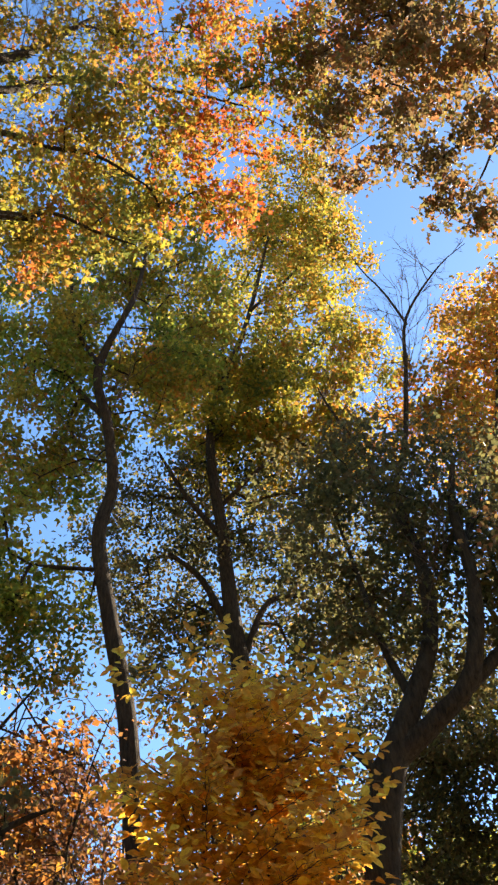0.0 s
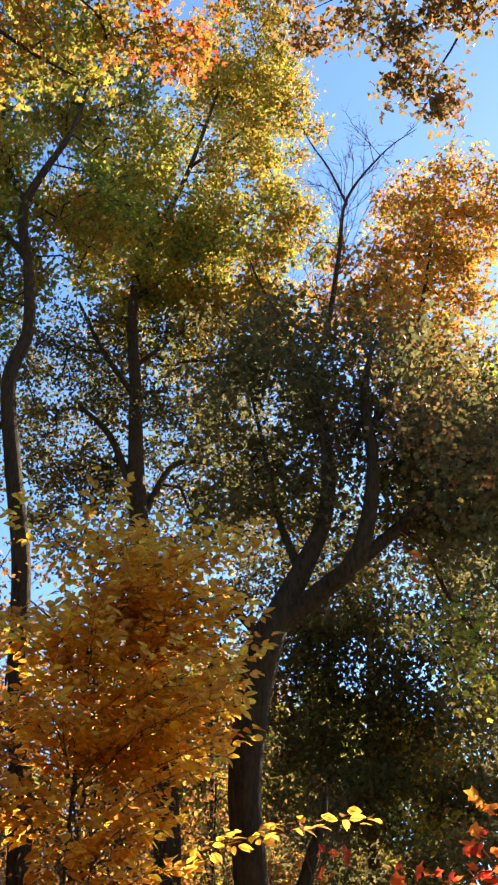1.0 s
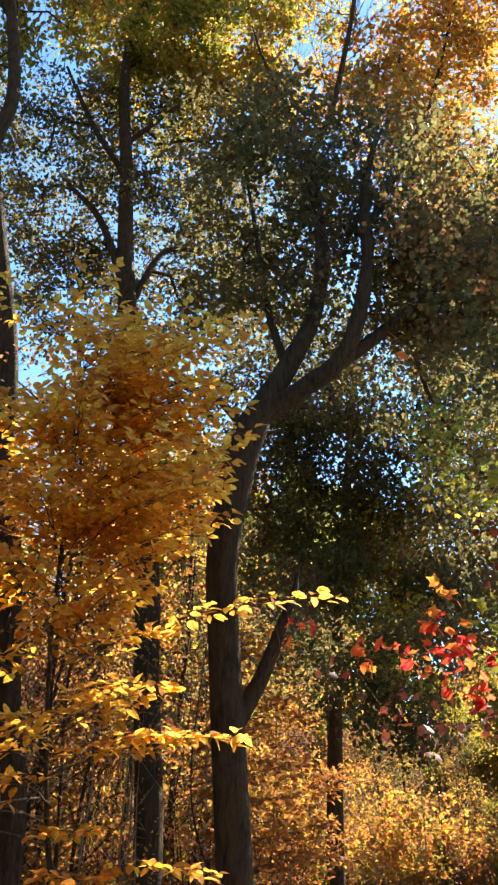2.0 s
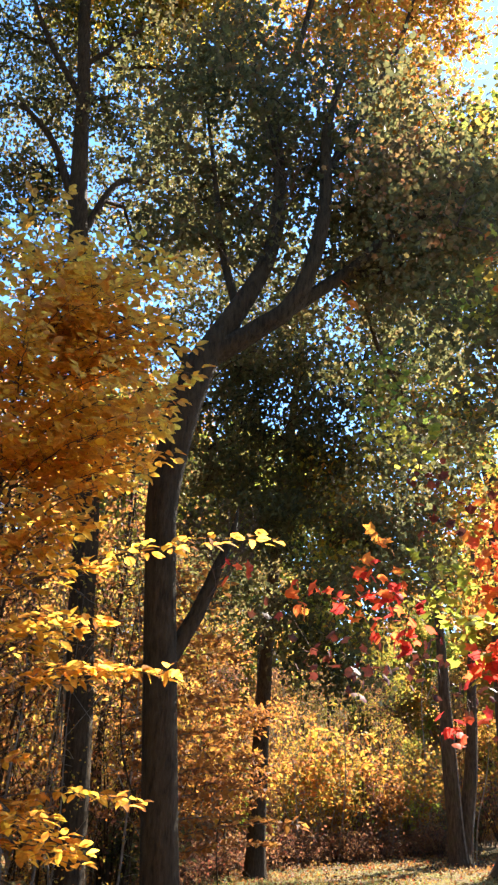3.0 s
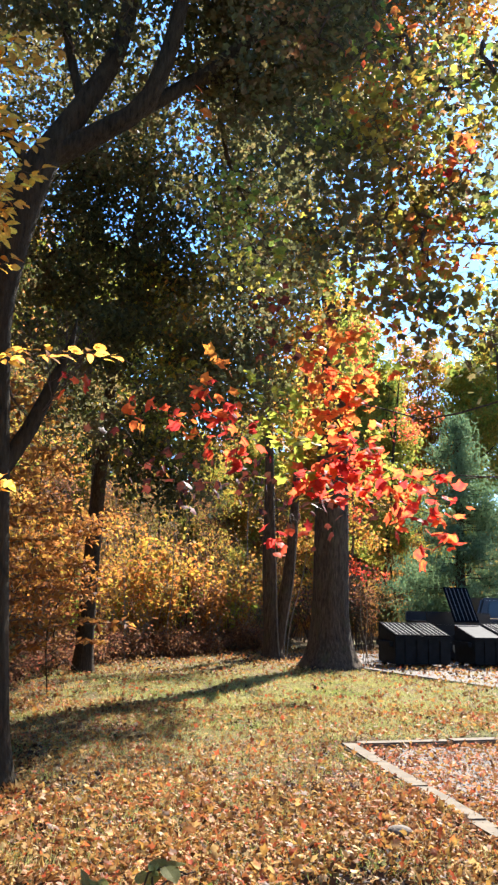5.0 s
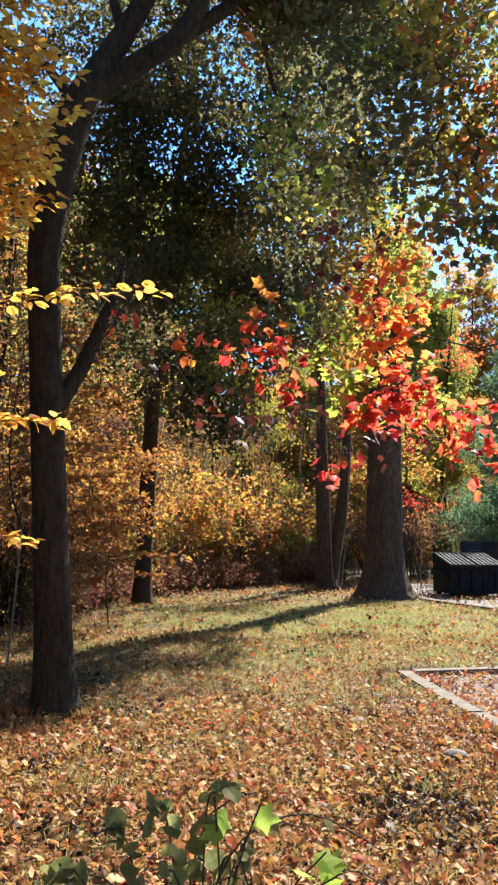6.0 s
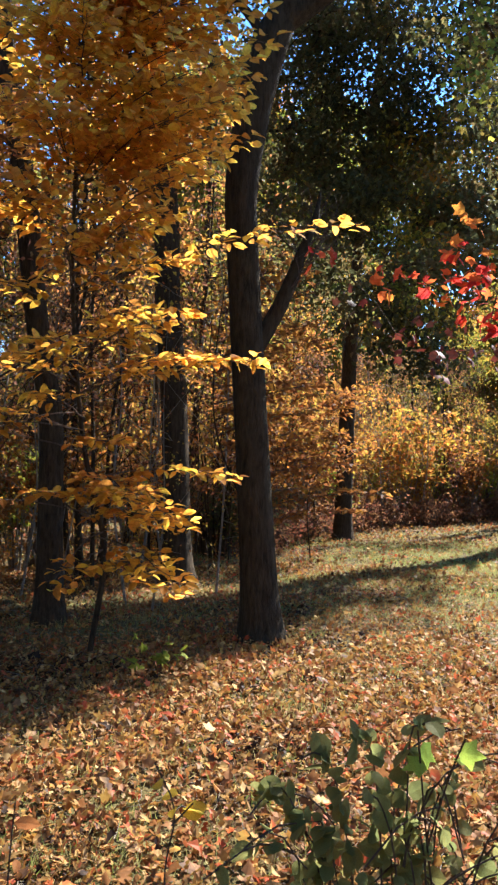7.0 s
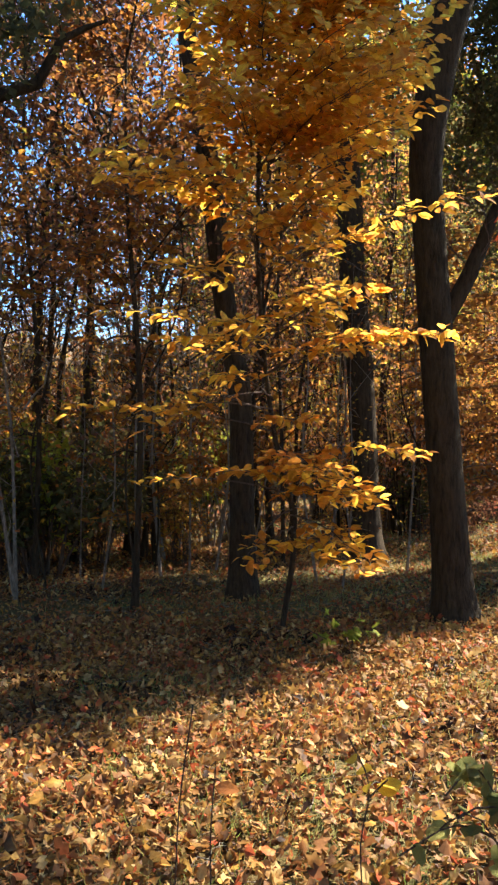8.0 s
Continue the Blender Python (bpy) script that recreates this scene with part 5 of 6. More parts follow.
def twiggy(seed, h, spread, limbs, bark, leaf_mat, per, label):
    """A slender young tree of many fine forking twigs, nearly bare."""
    r = np.random.default_rng(seed)
    t = thing("sapling", (0, 0, 0), label, "tree", "thin young trees of the wood")
    bend = r.normal(0, 0.05 * h, (3, 2))
    sp = smooth_path([(0, 0, -0.1, 0.005 * h), (*bend[0] * 0.5, h * 0.3, 0.0042 * h), (*bend[1], h * 0.62, 0.0028 * h), (*bend[2] * 1.4, h, 0.0008 * h)], 0.2)
    V, F = tube(sp[:, :3], sp[:, 3], 7)
    part("trunk", mesh_of("trunk", V, F), bark, t)
    out, ends = [], []

    def shoot(a, d, ln, rad, depth):
        P = [a]
        for k in range(4):
            d = d + r.normal(0, 0.16, 3) + np.array((0, 0, 0.06))
            d = d / np.linalg.norm(d)
            P.append(P[-1] + d * ln / 4)
        P = np.array(P)
        out.append(tube(P, np.linspace(rad, 0.0018, 5), 4 if depth > 1 else 3))
        if depth:
            for k in range(r.integers(2, 5)):
                side = np.cross(d, r.normal(0, 1, 3))
                shoot(P[r.integers(1, 5)], d + side * r.uniform(0.5, 1.0), ln * r.uniform(0.4, 0.7), rad * 0.6, depth - 1)
        else:
            ends.extend(P[2:])

    for i in range(limbs):
        v = 0.18 + 0.8 * i / limbs
        a = sp[int(v * (len(sp) - 1)), :3]
        az = r.uniform(0, 6.28)
        shoot(a, np.array((math.cos(az), math.sin(az), 0.55)), spread * (1.15 - 0.6 * v) * r.uniform(0.6, 1.2), 0.0022 * h * (1.2 - v), 2)
    V, F = joined(out)
    tagged(part("branchwork", mesh_of("branchwork", V, F), bark, t), kind="stuff")
    E = np.repeat(np.array(ends), per, 0)
    E = E[r.uniform(0, 1, len(E)) < 0.75] + r.normal(0, 0.05, 3)
    tagged(part("crown", leaves_mesh("crown", E + r.normal(0, 0.05, E.shape), turns(len(E), 45, None, r), 0.075 * r.uniform(0.6, 1.2, len(E)), BLADE_SMALL), leaf_mat, t), kind="stuff")
    return t


twigs = [
    twiggy(71, 5.5, 1.4, 18, BARK_DARK, LEAF_PLUM, 1, "thin dark sapling of fine twigs with purple-brown leaves"),
    twiggy(72, 7.5, 1.7, 19, BARK_DARK, LEAF_RUST, 1, "tall thin sapling of fine twigs with rusty leaves"),
    twiggy(73, 4.0, 1.1, 18, BARK_PALE, LEAF_GOLD, 1, "pale thin sapling with a few gold leaves"),
]
# the shaded wood
for i in range(44):
    x = pr.uniform(-9, 1.5)
    y = edge(x) + 0.3 + 7 * pr.random() ** 1.5
    place(shrubs[pr.choice((0, 3, 2, 4, 4, 9, 8))], x, y, pr.uniform(0.6, 1.15))
for x, y, sc in ((-2.9, 10.3, 1.3), (-3.4, 10.8, 1.5), (-2.5, 11.2, 1.2), (-3.9, 11.6, 1.6), (-2.0, 12.4, 1.3), (-3.0, 12.6, 1.6)):
    place(shrubs[2], x, y, sc)
for i in range(56):
    x = pr.uniform(-8.5, 2.0)
    place(twigs[pr.choice((0, 0, 1, 1, 2))], x, edge(x) + 0.2 + 8 * pr.random() ** 1.2, pr.uniform(0.75, 1.3), pr.uniform(-6, 6))
for i in range(10):
    place(slim[2], pr.uniform(-6, 2.5), pr.uniform(9.8, 15), pr.uniform(0.6, 1.1), pr.uniform(-1.5, 1.5))
for i in range(22):
    x = pr.uniform(-16, 1.0)
    place(shrubs[pr.choice((5, 7, 7, 5, 6))], x, edge(x) + 5.0 + 12 * pr.random(), pr.uniform(0.6, 1.1))
for x, y, sc in ((-2.76, 8.73, 0.9), (-2.04, 9.5, 0.6), (-1.52, 10.39, 0.75), (-1.24, 11.0, 0.7), (-1.85, 10.6, 0.8), (-0.9, 10.8, 0.65), (-2.45, 10.2, 0.5), (-0.55, 9.8, 0.55), (0.35, 10.4, 0.7), (0.6, 9.6, 0.55), (1.5, 11.0, 0.75), (1.9, 10.4, 0.6)):
    place(slim[2], x, y, sc, pr.uniform(-3, 3))
# the sunlit brush behind the lawn
for i in range(74):
    x = pr.uniform(1.0, 15)
    y = edge(x) + 0.5 + 6.5 * pr.random() ** 1.3
    place(shrubs[pr.choice((8, 13, 2, 10, 13, 2, 11, 12, 13, 9))], x, y, pr.uniform(0.65, 1.2))
for i in range(20):
    x = 4.0 + 8.5 * (i + pr.random()) / 20
    place(shrubs[(8, 9, 8, 3, 8)[i % 5]], x, edge(x) + 0.2 + 1.3 * pr.random(), pr.uniform(0.75, 1.25))
for i in range(40):
    x = pr.uniform(2.0, 14)
    place(shrubs[14], x, edge(x) - 0.1 + 0.7 * pr.random(), pr.uniform(0.7, 1.2))
for i in range(22):
    x = pr.uniform(3.0, 13)
    place(twigs[2], x, edge(x) + 0.1 + 2 * pr.random(), pr.uniform(0.8, 1.3), pr.uniform(-8, 8))
for i in range(40):
    x = pr.uniform(2, 18)
    place(shrubs[pr.choice((7, 7, 7, 12))], x, edge(x) + 8.0 + 14 * pr.random(), pr.uniform(0.6, 1.0))
for x, y, k, sc in ((15.6, 26.0, 13, 1.4), (16.8, 27.0, 2, 1.8), (18.2, 27.5, 11, 1.5), (17.2, 25.5, 11, 1.2), (19.4, 28.0, 2, 2.0), (15.0, 24.6, 11, 1.1)):
    place(shrubs[k], x, y, sc)
for i in range(20):
    x = pr.uniform(15, 27)
    place(shrubs[pr.choice((0, 1, 8))], x, 25 + 0.3 * x + pr.uniform(-2, 3), pr.uniform(0.8, 1.3))

# ---- twin-stemmed tree by the big oak ----
tree("twin_stemmed_tree", "grey tree with two stems from one foot", "tree", BARK_BIG,
     [(12.0, 22.5, 0, 0.28), (11.95, 22.5, 0.6, 0.23), (11.85, 22.5, 2.5, 0.2), (11.75, 22.4, 5.0, 0.14), (11.6, 22.3, 9.0, 0.06)],
     [[(12.03, 22.5, 0.1, 0.22), (12.25, 22.45, 1.2, 0.2), (12.5, 22.4, 3.0, 0.16), (12.7, 22.3, 6.5, 0.08), (13.0, 22.2, 9.5, 0.03)]],
     [([(11.6, 22.3, 8.5, 1.6), (12.9, 22.2, 9.0, 1.6), (12.0, 22.0, 6.5, 1.2)], 6, 30, 0.28, 0.13, BLADE_OAK, 45, LEAF_GOLD)], sides=16, foot=(0.35, 0.3))

vine = thing("climbing_vine", (12.0, 22.13, 0), "pale bare vines climbing the grey trunks", "vine")
for rows in ([(0.05, 0.05, -0.05, 0.02), (0.0, 0.1, 0.8, 0.022), (-0.06, 0.08, 1.8, 0.018), (-0.1, 0.1, 3.0, 0.014), (-0.2, 0.1, 4.6, 0.006)],
             [(0.15, 0.0, -0.05, 0.018), (0.22, 0.0, 0.9, 0.018), (0.42, -0.02, 2.1, 0.014), (0.5, 0.0, 3.4, 0.008)],
             [(0.3, 0.1, -0.05, 0.016), (0.42, 0.1, 1.0, 0.016), (0.75, 0.05, 2.2, 0.012), (0.9, 0.0, 3.2, 0.006)]):
    p = smooth_path(rows, 0.15)
    V, F = tube(p[:, :3], p[:, 3], 6)
    part("stem", mesh_of("stem", V, F), BARK_PALE, vine)
tree("red_maple", "slender maple with a thin crown of crimson leaves by the wood", "tree", BARK_DARK,
     [(15.9, 25.0, 0, 0.09), (15.8, 24.9, 3.0, 0.08), (15.6, 24.6, 6.5, 0.06), (15.4, 24.3, 9.5, 0.03), (15.3, 24.2, 11.2, 0.01)], [],
     [([(15.4, 24.2, 9.8, 1.0), (15.0, 24.4, 8.8, 0.8), (15.9, 24.0, 10.6, 0.9), (14.6, 24.6, 10.2, 0.7), (17.6, 23.4, 7.6, 0.8)], 15, 30, 0.25, 0.11, BLADE_STAR, 45, LEAF_RED)], sides=10)
suckers = thing("shoots", (12.35, 18.4, 0), "pale bare shoots beside the old oak's foot", "shoots")
for rows in ([(0.0, 0.0, -0.05, 0.012), (0.05, -0.05, 0.5, 0.01), (-0.08, -0.02, 1.1, 0.008), (-0.1, 0.0, 2.0, 0.004)], [(0.12, -0.1, -0.05, 0.01), (0.0, -0.1, 0.6, 0.009), (0.04, -0.1, 1.3, 0.006), (-0.06, -0.1, 1.9, 0.003)],
             [(-0.1, -0.12, -0.05, 0.01), (-0.12, -0.15, 0.5, 0.008), (-0.22, -0.1, 1.0, 0.004)], [(0.2, 0.05, -0.05, 0.009), (0.3, 0.05, 0.4, 0.007), (0.28, 0.1, 0.9, 0.003)]):
    p = smooth_path(rows, 0.12)
    V, F = tube(p[:, :3], p[:, 3], 6)
    part("stem", mesh_of("stem", V, F), BARK_PALE, suckers)
bm = bmesh.new()
bmesh.ops.create_icosphere(bm, subdivisions=3, radius=0.08)
for v in bm.verts:
    v.co *= 1 + 0.22 * noise.noise(v.co * 9) + 0.08 * noise.noise(v.co * 30)
    v.co = Vector((v.co.x * 1.2, v.co.y * 0.8, v.co.z * 0.5 + 0.03))
stone = bpy.data.meshes.new("stone")
bm.to_mesh(stone)
bm.free()
stone.materials.append(plain_material("stone_grey", (0.17, 0.14, 0.11), 0.9, 0, (0.5, 1.2), 16.0, 0.6))
rock = tagged(new("stone", stone), "rounded grey-brown stone lying among fallen leaves", "stone")
rock.location = (3.87, 5.33, float(height(3.87, 5.33)) + 0.015)
tree("young_maple", "young maple with hanging gold and red leaves beside the old oak", "tree", BARK_TWIG,
     [(13.3, 20.6, 0, 0.05), (13.2, 20.5, 1.5, 0.045), (13.3, 20.3, 3.5, 0.035), (13.0, 20.0, 5.5, 0.02)],
     [[(13.2, 20.4, 2.2, 0.015), (13.5, 20.1, 2.6, 0.01), (14.1, 19.8, 2.3, 0.004)]],
     [([(13.0, 19.9, 4.6, 0.6), (13.3, 20.0, 3.9, 0.5), (13.7, 19.9, 3.4, 0.4), (12.8, 20.0, 5.4, 0.6), (13.3, 19.6, 3.1, 0.4), (14.0, 19.8, 4.4, 0.5)], 55, 16, 0.14, 0.1, BLADE_STAR, 45, LEAF_GOLD), ([(12.9, 20.0, 2.7, 0.45), (13.2, 19.9, 2.5, 0.4), (13.9, 19.8, 2.3, 0.3), (13.2, 19.8, 4.2, 0.4)], 36, 12, 0.12, 0.09, BLADE_STAR, 45, LEAF_RED)], sides=8, tip=0.003)

# ---- pine behind the drive ----
BLADE_NEEDLE = (BLADE_SMALL[0] * np.array((0.28, 1, 0.5)), BLADE_SMALL[1])


def pine(x, y, h, label):
    r = np.random.default_rng(int(h * 10))
    t = thing("pine_tree", (x, y, 0), label, "tree")
    sp = smooth_path([(0, 0, -0.2, 0.22), (0.05, 0, h * 0.5, 0.14), (0, 0.05, h, 0.02)], 0.4)
    V, F = tube(sp[:, :3], sp[:, 3], 10, 0.03)
    part("trunk", mesh_of("trunk", V, F), BARK_DARK, t)
    wood, P = [], []
    for i in range(120):
        z = h * (0.12 + 0.86 * i / 120)
        ln = (h - z) * 0.34 * r.uniform(0.7, 1.1) + 0.3
        az = r.uniform(0, 6.28)
        b = np.array((math.cos(az) * ln, math.sin(az) * ln, z + ln * 0.12))
        a = np.array((0, 0, z))
        L = np.linspace(a, b, 5)
        L[2:4, 2] -= 0.05 * ln
        wood.append(tube(L, np.linspace(0.03, 0.005, 5), 5))
        for u in np.linspace(0.3, 1, max(3, int(ln * 5))):
            P.append(a + (b - a) * u)
    V, F = joined(wood)
    tagged(part("branchwork", mesh_of("branchwork", V, F), BARK_DARK, t), kind="stuff")
    P = np.repeat(np.array(P), 22, 0)
    P = P + r.normal(0, 0.16, P.shape)
    tagged(part("needle_mass", leaves_mesh("needles", P, turns(len(P), 60, None, r), 0.22 * r.uniform(0.7, 1.2, len(P)), BLADE_NEEDLE), NEEDLE, t), kind="stuff")


pine(20.5, 24.5, 8.5, "full green pine behind the drive")
pine(25.5, 25.0, 10.5, "tall green pine behind the drive")

# ---- dumpsters on the drive ----
STEEL_DARK = plain_material("painted_steel_dark", (0.011, 0.012, 0.012), 0.8, 0.0, (0.5, 1.4), 5.0)
LID_GREY = plain_material("lid_plastic_grey", (0.007, 0.007, 0.008), 1.0)
LID_GREY.node_tree.nodes["Principled BSDF"].inputs["Specular IOR Level"].default_value = 0.02
RIB_PALE = plain_material("rib_pale", (0.15, 0.145, 0.135), 0.7)
RUBBER = plain_material("rubber", (0.02, 0.02, 0.02), 0.8)
GLASS_DARK = plain_material("dark_glass", (0.02, 0.025, 0.03), 0.08, 0.0, (0.9, 1.1))
CAR_PAINT = plain_material("car_paint_black", (0.012, 0.013, 0.016), 0.3, 0.0, (0.8, 1.2))
CHROME = plain_material("chrome", (0.6, 0.6, 0.6), 0.2, 1.0, (0.8, 1.1))


def box(sx, sy, sz, at=(0, 0, 0), bevel=0.01, taper=(1, 1)):
    bm = bmesh.new()
    bmesh.ops.create_cube(bm, size=1)
    for v in bm.verts:
        k = taper if v.co.z > 0 else (1, 1)
        v.co = Vector((v.co.x * sx * k[0] + at[0], v.co.y * sy * k[1] + at[1], v.co.z * sz + at[2]))
    if bevel:
        bmesh.ops.bevel(bm, geom=bm.edges[:], offset=bevel, segments=2, affect="EDGES")
    return bm


def add_box(bm, *a, **k):
    o = box(*a, **k)
    me = bpy.data.meshes.new("piece")
    o.to_mesh(me)
    o.free()
    bm.from_mesh(me)
    bpy.data.meshes.remove(me)
    return bm


def dumpster(label="dark steel dumpster with a ribbed lid on the drive", open_lid=False):
    """A steel front-load container with two ribbed lids; its front faces -y."""
    t = thing("dumpster", (0, 0, 0), label, "dumpster", "dumpsters on the drive")
    bm = bmesh.new()
    prof = [(-0.7, 0.12), (0.7, 0.12), (0.7, 1.36), (-0.7, 1.0)]
    ends = []
    for x in (-0.95, 0.95):
        ends.append([bm.verts.new((x, y, z)) for y, z in prof])
    bm.faces.new(ends[0][::-1])
    bm.faces.new(ends[1])
    for i in range(4):
        bm.faces.new((ends[0][i], ends[0][(i + 1) % 4], ends[1][(i + 1) % 4], ends[1][i]))
    bmesh.ops.recalc_face_normals(bm, faces=bm.faces)
    bmesh.ops.bevel(bm, geom=bm.edges[:], offset=0.015, segments=2, affect="EDGES")
    for x in (-0.6, -0.2, 0.2, 0.6):
        add_box(bm, 0.06, 0.05, 0.72, at=(x, -0.72, 0.52))
    add_box(bm, 1.96, 0.06, 0.07, at=(0, -0.72, 0.97))
    body = part("body", bm, STEEL_DARK, t)
    for sx in (-1, 1):
        part("fork_pocket", box(0.14, 1.1, 0.16, at=(sx * 1.02, 0, 0.75), bevel=0.012), STEEL_DARK, t)
    for sx in (-1, 1):
        lid = bmesh.new()
        add_box(lid, 0.92, 1.5, 0.04, at=(0, 0, 0))
        lo = part("lid", lid, LID_GREY, t)
        lo.matrix_basis = pose(sx * 0.48, 1.12, 2.07, 55, 0, 0) if open_lid and sx < 0 else pose(sx * 0.48, 0, 1.215, 14.4, 0, 0)
        rib = box(0.024, 1.36, 0.01, bevel=0.003)
        rm = bpy.data.meshes.new("rib")
        rib.to_mesh(rm)
        rib.free()
        rm.materials.append(RIB_PALE)
        for i in range(6):
            o = new("rib", rm)
            o.parent = lo
            o.location = (-0.375 + 0.15 * i, 0, 0.024)
    for sx in (-0.8, 0.8):
        for sy in (-0.55, 0.55):
            part("skid", box(0.12, 0.2, 0.13, at=(sx, sy, 0.065)), STEEL_DARK, t)
    return t


d1 = dumpster()
face = math.degrees(math.atan2(-0.74, 2.49))
d1.matrix_basis = pose(13.98, 18.55, 0.045, 0, 0, face) @ Matrix.Diagonal((0.76, 0.95, 0.76, 1))
d2 = dumpster("dark steel dumpster with one ribbed lid standing open", True)
d2.matrix_basis = pose(16.0, 17.95, 0.045, 0, 0, face - 1) @ Matrix.Diagonal((0.76, 0.95, 0.76, 1))


def pickup():
    """A dark pickup parked behind the dumpsters."""
    t = thing("pickup_truck", (0, 0, 0), "black pickup truck parked behind the dumpsters", "truck")
    bm = box(5.2, 1.85, 0.62, at=(0, 0, 0.78), bevel=0.08)
    add_box(bm, 1.5, 1.8, 0.14, at=(1.75, 0, 1.14), bevel=0.06)
    part("body", bm, CAR_PAINT, t)
    part("cab", box(2.1, 1.7, 0.72, at=(-0.05, 0, 1.42), bevel=0.07, taper=(0.72, 0.86)), CAR_PAINT, t)
    for sy in (-1, 1):
        w = part("side_window", box(1.35, 0.03, 0.42, at=(0, 0, 0), bevel=0.02, taper=(0.85, 1)), GLASS_DARK, t)
        w.matrix_basis = pose(-0.05, sy * 0.795, 1.46, sy * 9, 0, 0)
        part("trim", box(1.5, 0.025, 0.03, at=(-0.05, sy * 0.855, 1.2), bevel=0.006), CHROME, t)
    w = part("windscreen", box(0.03, 1.35, 0.5, bevel=0.02), GLASS_DARK, t)
    w.matrix_basis = pose(0.87, 0, 1.43, 0, -22, 0)
    for sy in (-0.84, 0.84):
        part("bed_side", box(1.9, 0.08, 0.3, at=(-1.6, sy, 1.2)), CAR_PAINT, t)
    for sx in (-1.65, 1.65):
        for sy in (-0.86, 0.86):
            b = bmesh.new()
            bmesh.ops.create_cone(b, cap_ends=True, segments=28, radius1=0.38, radius2=0.38, depth=0.24)
            bmesh.ops.bevel(b, geom=b.edges[:], offset=0.03, segments=2, affect="EDGES")
            wheel = part("wheel", b, RUBBER, t)
            wheel.matrix_basis = pose(sx, sy, 0.38, 90, 0, 0)
            b = bmesh.new()
            bmesh.ops.create_cone(b, cap_ends=True, segments=24, radius1=0.22, radius2=0.2, depth=0.26)
            part("rim", b, CHROME, wheel)
    return t


truck = pickup()
truck.matrix_basis = pose(18.3, 20.2, 0.045, 0, 0, face)

# ---- plants in the foreground ----
def plant(name, label, category, canes, leaf_rows, material, bl, tilt, bark=BARK_TWIG, seed=3):
    """Stems from the ground, and every leaf a part of its own. leaf_rows: cane, along, size."""
    r = np.random.default_rng(seed)
    base = np.array(canes[0][0][:3])
    base[2] = float(height(base[0], base[1]))
    t = thing(name, base, label, category)
    paths = [smooth_path(c, 0.06) for c in canes]
    for p in paths:
        p[0, 2] = min(p[0, 2], base[2] - 0.02) if p[0, 2] < 0.05 else p[0, 2]
        V, F = tube(p[:, :3] - base, p[:, 3], 6)
        part("stem", mesh_of("stem", V, F), bark, t)
    P, M, S = [], [], []
    for k, along, size in leaf_rows:
        p = paths[k]
        i = int(along * (len(p) - 1))
        d = p[min(i + 1, len(p) - 1), :3] - p[max(i - 1, 0), :3]
        yaw = math.atan2(-d[0], d[1]) + r.choice((-1, 1)) * r.uniform(0.5, 1.3)
        P.append(p[i, :3] - base + r.normal(0, 0.008, 3))
        M.append(turns(1, tilt, np.array([yaw]), r)[0])
        S.append(size * r.uniform(0.8, 1.2))
    leaf_parts(t, P, M, S, bl, material)
    return t


br = random.Random(8)
canes = [[(0.95, 2.75, 0, 0.006), (1.0, 2.72, 0.35, 0.005), (1.12, 2.68, 0.62, 0.004), (1.35, 2.66, 0.68, 0.003), (1.55, 2.62, 0.58, 0.002)],
         [(1.0, 2.8, 0, 0.006), (0.98, 2.8, 0.4, 0.005), (1.05, 2.78, 0.68, 0.004), (1.2, 2.75, 0.74, 0.002)],
         [(0.9, 2.7, 0, 0.006), (1.05, 2.6, 0.28, 0.005), (1.3, 2.55, 0.42, 0.004), (1.6, 2.5, 0.4, 0.003), (1.85, 2.45, 0.25, 0.002)],
         [(0.85, 2.75, 0, 0.005), (0.75, 2.7, 0.3, 0.004), (0.62, 2.66, 0.5, 0.003), (0.5, 2.62, 0.48, 0.002)],
         [(0.95, 2.65, 0, 0.005), (0.92, 2.6, 0.4, 0.004), (0.85, 2.56, 0.6, 0.003), (0.78, 2.54, 0.62, 0.002)],
         ]
canes += [[(1.05, 2.7, 0, 0.005), (1.2, 2.62, 0.35, 0.004), (1.42, 2.58, 0.52, 0.003), (1.62, 2.55, 0.42, 0.002), (1.7, 2.52, 0.3, 0.0015)],
         [(0.8, 2.7, 0, 0.004), (0.62, 2.62, 0.2, 0.003), (0.42, 2.58, 0.26, 0.002)]]
canes += [[(1.1, 2.8, 0, 0.005), (1.1, 2.78, 0.4, 0.004), (1.2, 2.74, 0.64, 0.003), (1.36, 2.7, 0.62, 0.002)], [(0.9, 2.82, 0, 0.005), (0.82, 2.82, 0.35, 0.004), (0.7, 2.8, 0.52, 0.003), (0.55, 2.78, 0.56, 0.002)],
          [(1.0, 2.68, 0, 0.005), (1.0, 2.64, 0.3, 0.004), (0.95, 2.6, 0.5, 0.003), (1.05, 2.57, 0.56, 0.002)], [(1.08, 2.66, 0, 0.005), (1.2, 2.6, 0.24, 0.004), (1.4, 2.56, 0.34, 0.003), (1.6, 2.54, 0.22, 0.002)]]
for i in range(12):
    fx, fy, top, out = br.uniform(0.7, 1.3), br.uniform(2.6, 2.85), br.uniform(0.25, 0.62), br.uniform(-0.55, 0.7)
    canes.append([(fx, fy, 0, 0.0022), (fx + out * 0.25, fy - 0.03, top * 0.75, 0.0018), (fx + out * 0.6, fy - 0.06, top, 0.0013), (fx + out, fy - 0.1, top * br.uniform(0.55, 0.85), 0.0008)])
